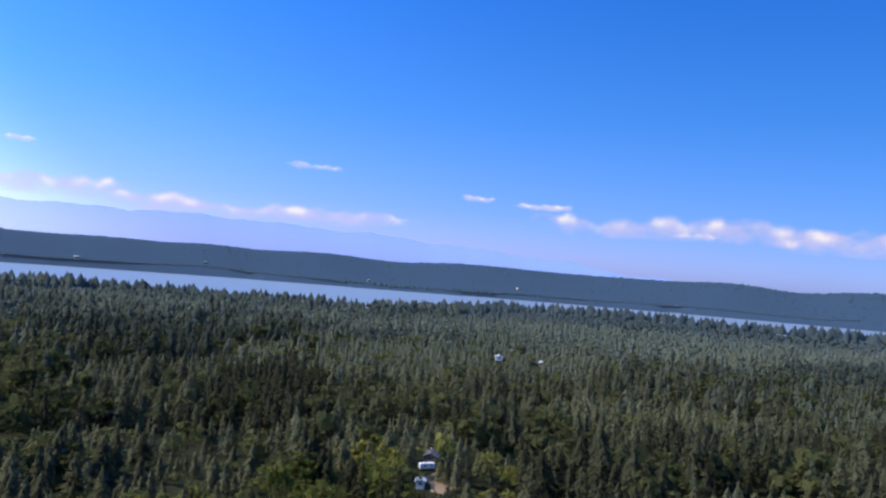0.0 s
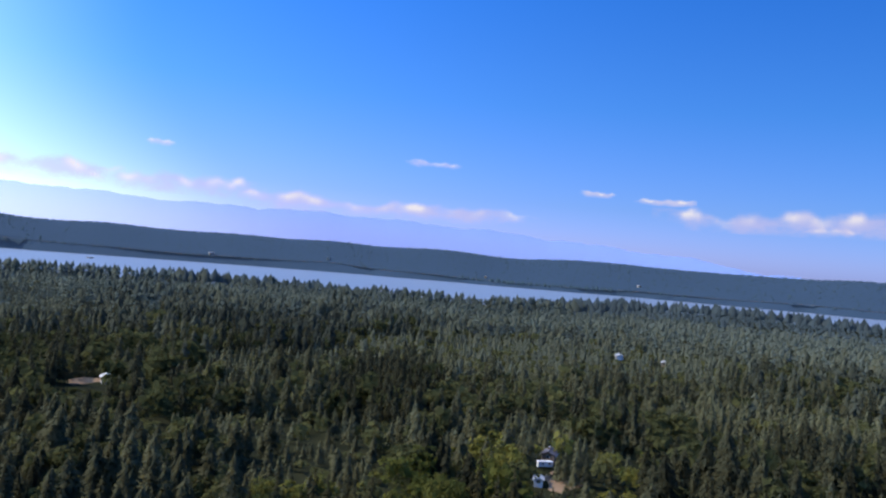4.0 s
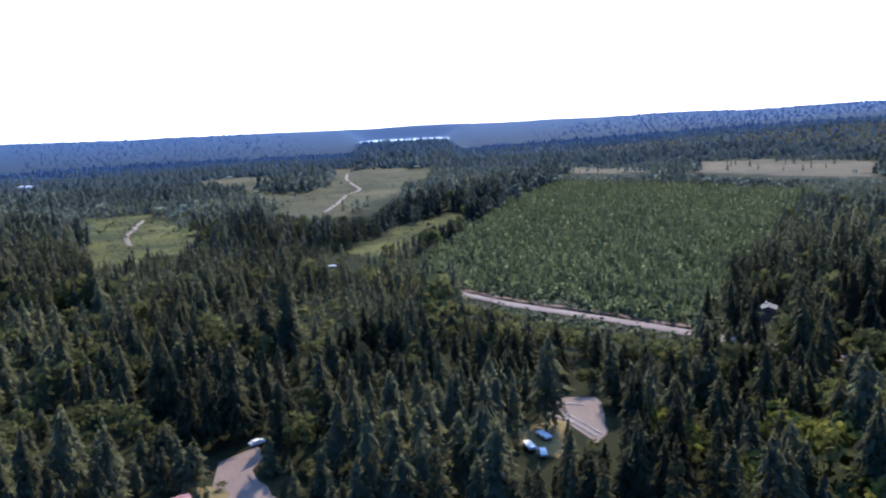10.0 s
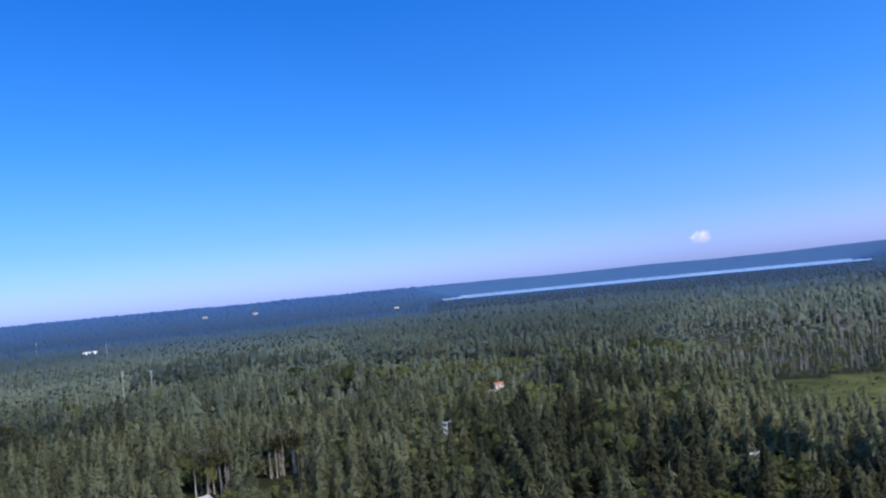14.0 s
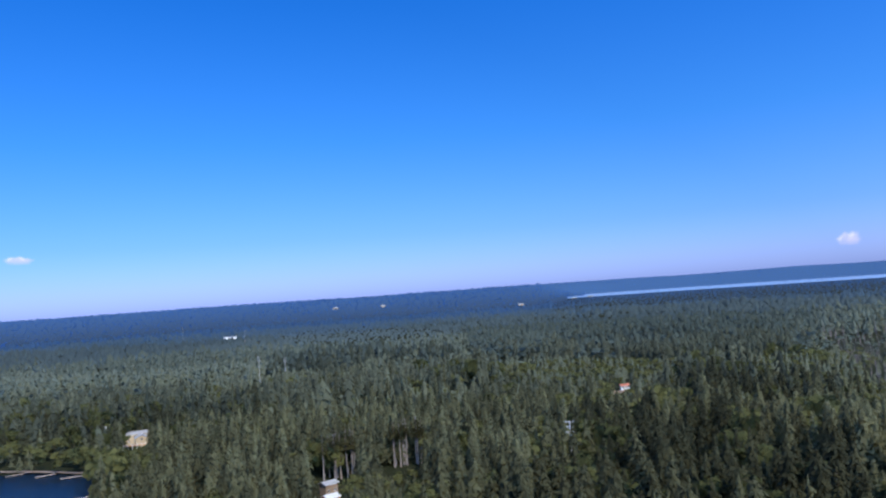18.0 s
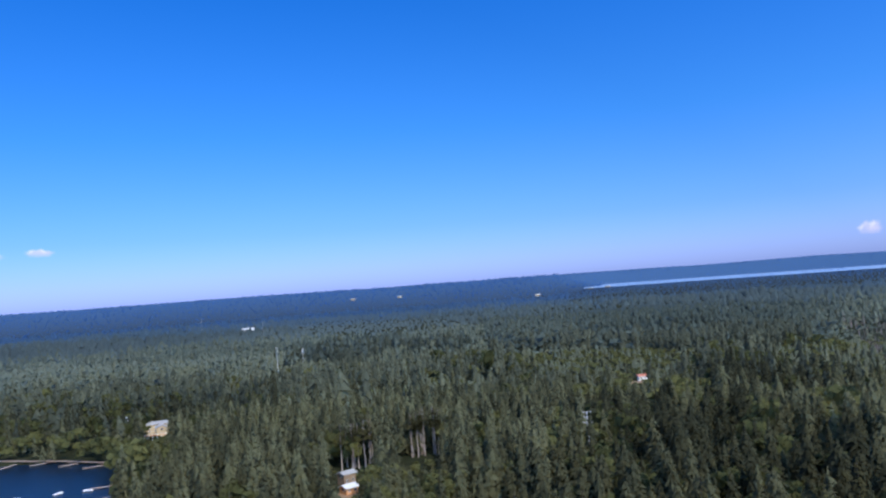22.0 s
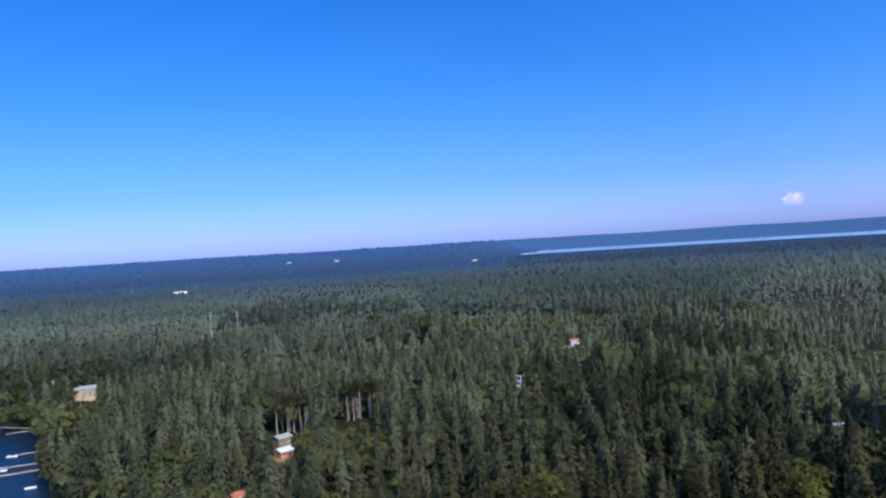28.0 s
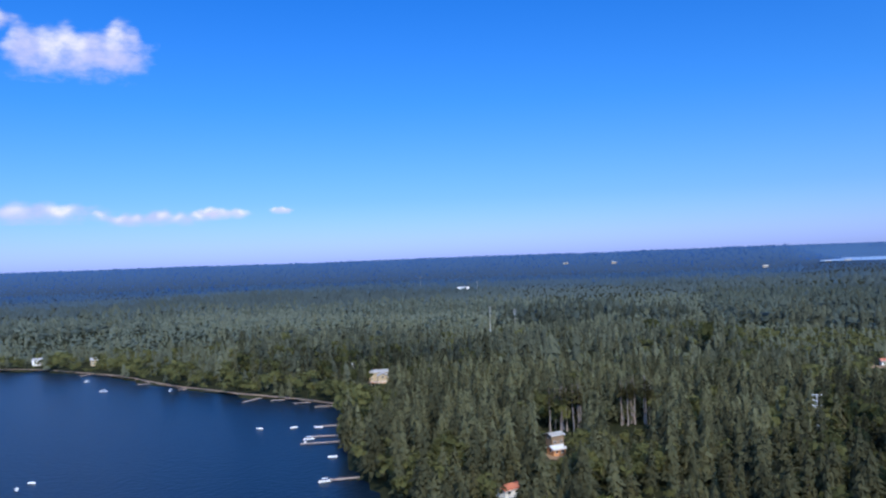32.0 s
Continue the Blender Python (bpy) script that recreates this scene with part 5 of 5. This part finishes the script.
dock(372, -396, 380, -386, 1.8, "small weathered dock by the stony bank")
dock(325, -388, 335, -379, 1.8, "small weathered dock near the lake house")
dock(480, -405, 484, -395, 2.0, "small weathered dock under the trees")
dock(535, -411, 540, -400, 2.2, "weathered dock beside a pale bank")
dock(640, -430, 640, -417, 2.2, "weathered dock on the far shore")


def boat(x, y, turn, length, label, covered=False):
    """A small open boat: hull with a pointed bow and flat stern, deck rim, seats, and an outboard motor."""
    ob = new("boat")
    bm = bmesh.new()
    w, rings = length * 0.19, []
    for u, k in ((0.0, 0.86), (0.3, 1.0), (0.6, 0.92), (0.85, 0.55), (1.0, 0.06)):
        px = (u - 0.5) * length
        rise = 0.25 * max(0, u - 0.6)
        rings.append([bm.verts.new(p) for p in ((px, -w * k, 0.62 + rise), (px, -w * k * 0.7, 0.05 + rise), (px, 0, -0.12 + rise), (px, w * k * 0.7, 0.05 + rise), (px, w * k, 0.62 + rise),
                                               (px, w * k * 0.86, 0.60 + rise), (px, 0, 0.16 + rise), (px, -w * k * 0.86, 0.60 + rise))])
    for a, b in zip(rings, rings[1:]):
        for i in range(8):
            bm.faces.new((a[i], a[(i + 1) % 8], b[(i + 1) % 8], b[i]))
    bm.faces.new(rings[0])
    bm.faces.new(rings[-1])
    bmesh.ops.recalc_face_normals(bm, faces=bm.faces)
    part("hull", bm, WHITE_PAINT, ob)
    for u in (-0.2, 0.12):
        part("seat", one_box(u * length - 0.18, -w * 0.8, 0.36, u * length + 0.18, w * 0.8, 0.42, bevel=0.01), PLANK, ob)
    motor = part("outboard_motor", one_box(-length / 2 - 0.3, -0.16, 0.5, -length / 2 - 0.02, 0.16, 1.0, bevel=0.06), TYRE, ob)
    part("motor_leg", one_box(-length / 2 - 0.2, -0.05, -0.3, -length / 2 - 0.08, 0.05, 0.5, bevel=0.01), STEEL, motor)
    if covered:
        part("canopy", one_box(-length * 0.25, -w * 0.85, 1.5, length * 0.2, w * 0.85, 1.6, bevel=0.03), TRIM, ob)
        for px in (-length * 0.22, length * 0.17):
            for s in (-1, 1):
                part("canopy_post", one_box(px - 0.03, s * w * 0.75 - 0.03, 0.5, px + 0.03, s * w * 0.75 + 0.03, 1.5), STEEL, ob)
    ob.matrix_basis = pose(x, y, -0.15, 0, 0, turn)
    return tagged(ob, label, "boat", "boats on the lake")


boat(277, -308, 40, 5.5, "white motor boat moored beside a dock", True)
boat(274, -302, 120, 4.2, "small white boat by the long dock")
boat(217, -250, 50, 5.0, "white motor boat at the end of a dock", True)
boat(292, -333, 20, 5.0, "white boat moored below the firs")
boat(241, -284, 35, 4.5, "white rowing boat by the wooded bank")
boat(305, -327, 70, 4.5, "small white boat anchored on the lake")
boat(321, -317, 200, 3.8, "small white boat anchored off the docks")
boat(331, -185, 160, 4.5, "white boat drifting on open water")
boat(335, -194, 200, 3.6, "small white boat drifting on open water")
boat(539, -370, 30, 6.0, "white boat anchored off the far shore", True)
boat(602, -398, 100, 5.5, "white boat moored near the far shore", True)
boat(489, -392, 120, 5.5, "white boat tied up under the trees", True)

# ---- power poles ----
WOODEN_POLE = material("power_pole_wood", (0.42, 0.41, 0.40), (0.60, 0.59, 0.57), 0.6, 0.9, 0.01)
CERAMIC = material("insulator", (0.45, 0.45, 0.46), (0.62, 0.62, 0.63), 0.4, 0.3)


def power_pole(x, y, height, turn, arms=3):
    """A tall pole with cross arms, braces and insulators."""
    pole = new("power_pole")
    part("post", stem(height, 0.26, 0.15, 10, 4, 0.0), WOODEN_POLE, pole)
    for k in range(arms):
        z, span = height - 0.6 - 2.3 * k, 1.9 if k % 2 == 0 else 1.6
        arm = part("cross_arm", one_box(-span, -0.1, z, span, 0.1, z + 0.24, bevel=0.02), WOODEN_POLE, pole)
        for s in (-1, 1):
            bm = bmesh.new()
            bmesh.ops.create_cone(bm, cap_ends=True, segments=8, radius1=0.13, radius2=0.07, depth=0.5)
            ins = part("insulator", bm, CERAMIC, arm)
            ins.location = (s * (span - 0.15), 0, z + 0.48)
            bm = one_box(-0.05, -0.04, 0, 0.05, 0.04, 1.25)
            brace = part("brace", bm, STEEL, arm)
            brace.matrix_basis = pose(0.0, 0, z - 0.85, 0, s * 48, 0)
    pole.matrix_basis = pose(x, y, float(land(x, y)) - 0.3, 0, 0, turn)
    return tagged(pole, "tall weathered power pole with three cross arms above the firs", "power pole", "power poles")


for x, y, h, turn in ((41.6, -362.6, 28, 10), (-68, -261, 26, 20), (-236, -137, 20, 60), (-262, -152, 21, 60), (404, -804, 32, 0), (445, -820, 33, 0), (1330, -2010, 48, 0), (900, -1600, 40, 0)):
    power_pole(x, y, h, turn)


# ---- far mountains and clouds, the backdrop of the sky ----
def mountain_ridge():
    """The hazy blue range beyond the inlet: heights over the horizon by heading, in degrees."""
    heads, tops = (14, 20, 25, 30, 44, 56, 66, 76, 85, 95, 104, 112), (0.2, 0.45, 0.75, 1.45, 2.35, 2.7, 2.55, 2.8, 2.3, 1.45, 0.9, 0.5)
    n = 500
    a = np.linspace(14, 112, n)
    top = np.interp(a, heads, tops)
    for f, k in ((0.9, 0.16), (2.1, 0.08), (4.7, 0.045), (10.3, 0.02)):
        top = top + k * np.abs(np.sin(a * f * 0.5 + f)) - k * 0.5
    rows = []
    for r, u in ((4720, -0.4), (4800, 0.3), (4850, 0.7), (4880, 1.0)):
        rows.append(np.stack([r * np.cos(np.radians(a)), r * np.sin(np.radians(a)), EYE.z + r * np.tan(np.radians(top * u))], 1))
    q = [(k * n + i, k * n + i + 1, (k + 1) * n + i + 1, (k + 1) * n + i) for k in range(3) for i in range(n - 1)]
    # haze painted as an even blue glow, half see-through to the sky
    m = material("far_mountain_haze_glow", (0.13, 0.25, 0.60), (0.14, 0.27, 0.64), 300.0, 1.0, glow=0.9, specular=0.0)
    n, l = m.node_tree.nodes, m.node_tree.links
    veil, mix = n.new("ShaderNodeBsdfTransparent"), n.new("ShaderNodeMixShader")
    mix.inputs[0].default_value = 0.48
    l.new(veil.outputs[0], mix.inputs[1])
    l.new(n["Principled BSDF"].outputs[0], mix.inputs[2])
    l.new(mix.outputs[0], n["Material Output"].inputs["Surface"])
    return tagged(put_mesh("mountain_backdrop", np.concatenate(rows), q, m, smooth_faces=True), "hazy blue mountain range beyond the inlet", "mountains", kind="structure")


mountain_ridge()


def cloud_material():
    """White vapour that thins out to its uneven edge; it glows, with lit crest and shaded body put into its colour."""
    m = bpy.data.materials.new("cloud_vapour")
    m.use_nodes = True
    n, l = m.node_tree.nodes, m.node_tree.links
    n.remove(n["Principled BSDF"])
    own = n.new("ShaderNodeAttribute")
    own.attribute_name = "body"
    place = n.new("ShaderNodeNewGeometry").outputs["Position"]
    g = n.new("ShaderNodeTexNoise")
    g.inputs["Scale"].default_value, g.inputs["Detail"].default_value, g.inputs["Roughness"].default_value = 1 / 190.0, 7.0, 0.6
    flat = n.new("ShaderNodeVectorMath")
    flat.operation = "MULTIPLY"
    flat.inputs[1].default_value = (1, 1, 2.0)
    l.new(place, flat.inputs[0])
    l.new(flat.outputs[0], g.inputs["Vector"])
    add = n.new("ShaderNodeMath")
    add.operation = "MULTIPLY_ADD"
    l.new(g.outputs["Fac"], add.inputs[0])
    add.inputs[1].default_value = 2.3
    l.new(own.outputs["Fac"], add.inputs[2])
    s = n.new("ShaderNodeMapRange")
    s.interpolation_type = "SMOOTHSTEP"
    s.inputs["From Min"].default_value, s.inputs["From Max"].default_value = 1.25, 2.6
    s.inputs["To Max"].default_value = 0.9
    l.new(add.outputs[0], s.inputs["Value"])
    e = n.new("ShaderNodeEmission")
    # lavender for the shaded body, white for the sunlit crest, painted into the emission
    shade = n.new("ShaderNodeMix")
    shade.data_type = "RGBA"
    shade.inputs[6].default_value, shade.inputs[7].default_value = (0.66, 0.62, 0.95, 1), (1.0, 0.96, 1.0, 1)
    high = n.new("ShaderNodeAttribute")
    high.attribute_name = "lit_crest"
    l.new(high.outputs["Fac"], shade.inputs[0])
    l.new(shade.outputs[2], e.inputs["Color"])
    t = n.new("ShaderNodeBsdfTransparent")
    mix = n.new("ShaderNodeMixShader")
    thick = n.new("ShaderNodeMapRange")
    thick.inputs["To Min"].default_value, thick.inputs["To Max"].default_value = 0.68, 1.0
    l.new(high.outputs["Fac"], thick.inputs["Value"])
    veil = n.new("ShaderNodeMath")
    veil.operation = "MULTIPLY"
    l.new(s.outputs[0], veil.inputs[0])
    l.new(thick.outputs[0], veil.inputs[1])
    l.new(veil.outputs[0], mix.inputs[0])
    l.new(t.outputs[0], mix.inputs[1])
    l.new(e.outputs[0], mix.inputs[2])
    l.new(mix.outputs[0], n["Material Output"].inputs["Surface"])
    return m


VAPOUR = cloud_material()


def cloud(heading, height, wide, tall, seed, label, lumps=4, bank=False):
    """A sheet of vapour far off in the sky; its body swells in lumps along its length over a flat base. Sizes in degrees."""
    r = np.random.RandomState(seed)
    nu, nv = 60, 24
    u, v = np.meshgrid(np.linspace(-1, 1, nu), np.linspace(-1, 1, nv))
    a, e, far = np.radians(heading - u * wide / 2), np.radians(height + v * tall / 2), 4780.0
    top = 0.2 + sum(k * np.sin(u * lumps * f + r.uniform(0, 6)) for f, k in ((0.6, 0.14), (1.3, 0.12), (2.9, 0.09), (6.1, 0.06)))
    body = np.minimum((1 - np.abs(u)) * 2.2, 1) + np.minimum((top - v) * 2.2, 0.5) + np.minimum((v + 0.75) * 1.2, 0.5) - 1.0
    body = np.where((np.abs(u) > 0.985) | (np.abs(v) > 0.97), -2.0, body)
    lit_crest = np.clip(np.exp(-((top - v - 0.22) / 0.30) ** 2) * (0.25 + 0.8 * np.sin(u * lumps * 1.9 + seed) * np.sin(u * lumps * 0.7 + 2 * seed) + 0.4 * np.sin(u * lumps * 4.3)), 0, 1)
    if bank:
        body = body + 0.1 + 0.32 * lit_crest
    else:
        lit_crest = np.clip(lit_crest + 0.35 + 0.5 * np.clip(v + 0.3, 0, 1), 0, 1)
    verts = np.stack([far * np.cos(e) * np.cos(a), far * np.cos(e) * np.sin(a), EYE.z + far * np.sin(e)], -1).reshape(-1, 3)
    q = [(j * nu + i, j * nu + i + 1, (j + 1) * nu + i + 1, (j + 1) * nu + i) for j in range(nv - 1) for i in range(nu - 1)]
    ob = put_mesh("cloud", verts, q, VAPOUR)
    ob.data.attributes.new("body", "FLOAT", "POINT").data.foreach_set("value", body.ravel().astype(np.float32))
    ob.data.attributes.new("lit_crest", "FLOAT", "POINT").data.foreach_set("value", lit_crest.ravel().astype(np.float32))
    ob.visible_shadow = False
    return tagged(ob, label, "cloud", kind="structure")


SMALL, BANK = "small white fair-weather cloud", "long low bank of white cloud over the horizon"
cloud(48.4, 7.0, 4.6, 0.9, 1, SMALL, 3)
cloud(67.8, 6.6, 2.2, 0.8, 2, SMALL, 2)
cloud(36.4, 5.7, 3.2, 0.8, 3, SMALL, 3)
cloud(32.0, 5.4, 5.0, 0.8, 4, SMALL, 3)
cloud(20.0, 4.60, 26.0, 2.6, 5, BANK, 9, True)
cloud(21.0, 4.0, 4.2, 1.1, 6, SMALL, 3)
cloud(9.0, 4.10, 14.0, 2.4, 7, BANK, 5, True)
cloud(52.5, 3.60, 26.0, 2.0, 8, BANK, 8, True)
cloud(66.5, 4.10, 13.0, 2.3, 9, BANK, 5, True)
cloud(76.0, 4.40, 13.0, 2.7, 10, BANK, 4, True)
cloud(257.3, 1.95, 1.8, 1.3, 11, SMALL, 2)
cloud(326.8, 15.2, 11.5, 5.8, 12, "large white cumulus cloud with a ragged edge", 4)
cloud(333.0, 16.8, 7.0, 3.4, 13, SMALL, 3)
cloud(331.0, 4.50, 14.0, 2.6, 14, BANK, 4, True)
cloud(322.0, 3.90, 9.0, 1.8, 15, BANK, 5, True)
cloud(317.6, 4.1, 5.0, 1.3, 16, SMALL, 3)
cloud(313.4, 4.2, 2.0, 0.8, 17, SMALL, 2)
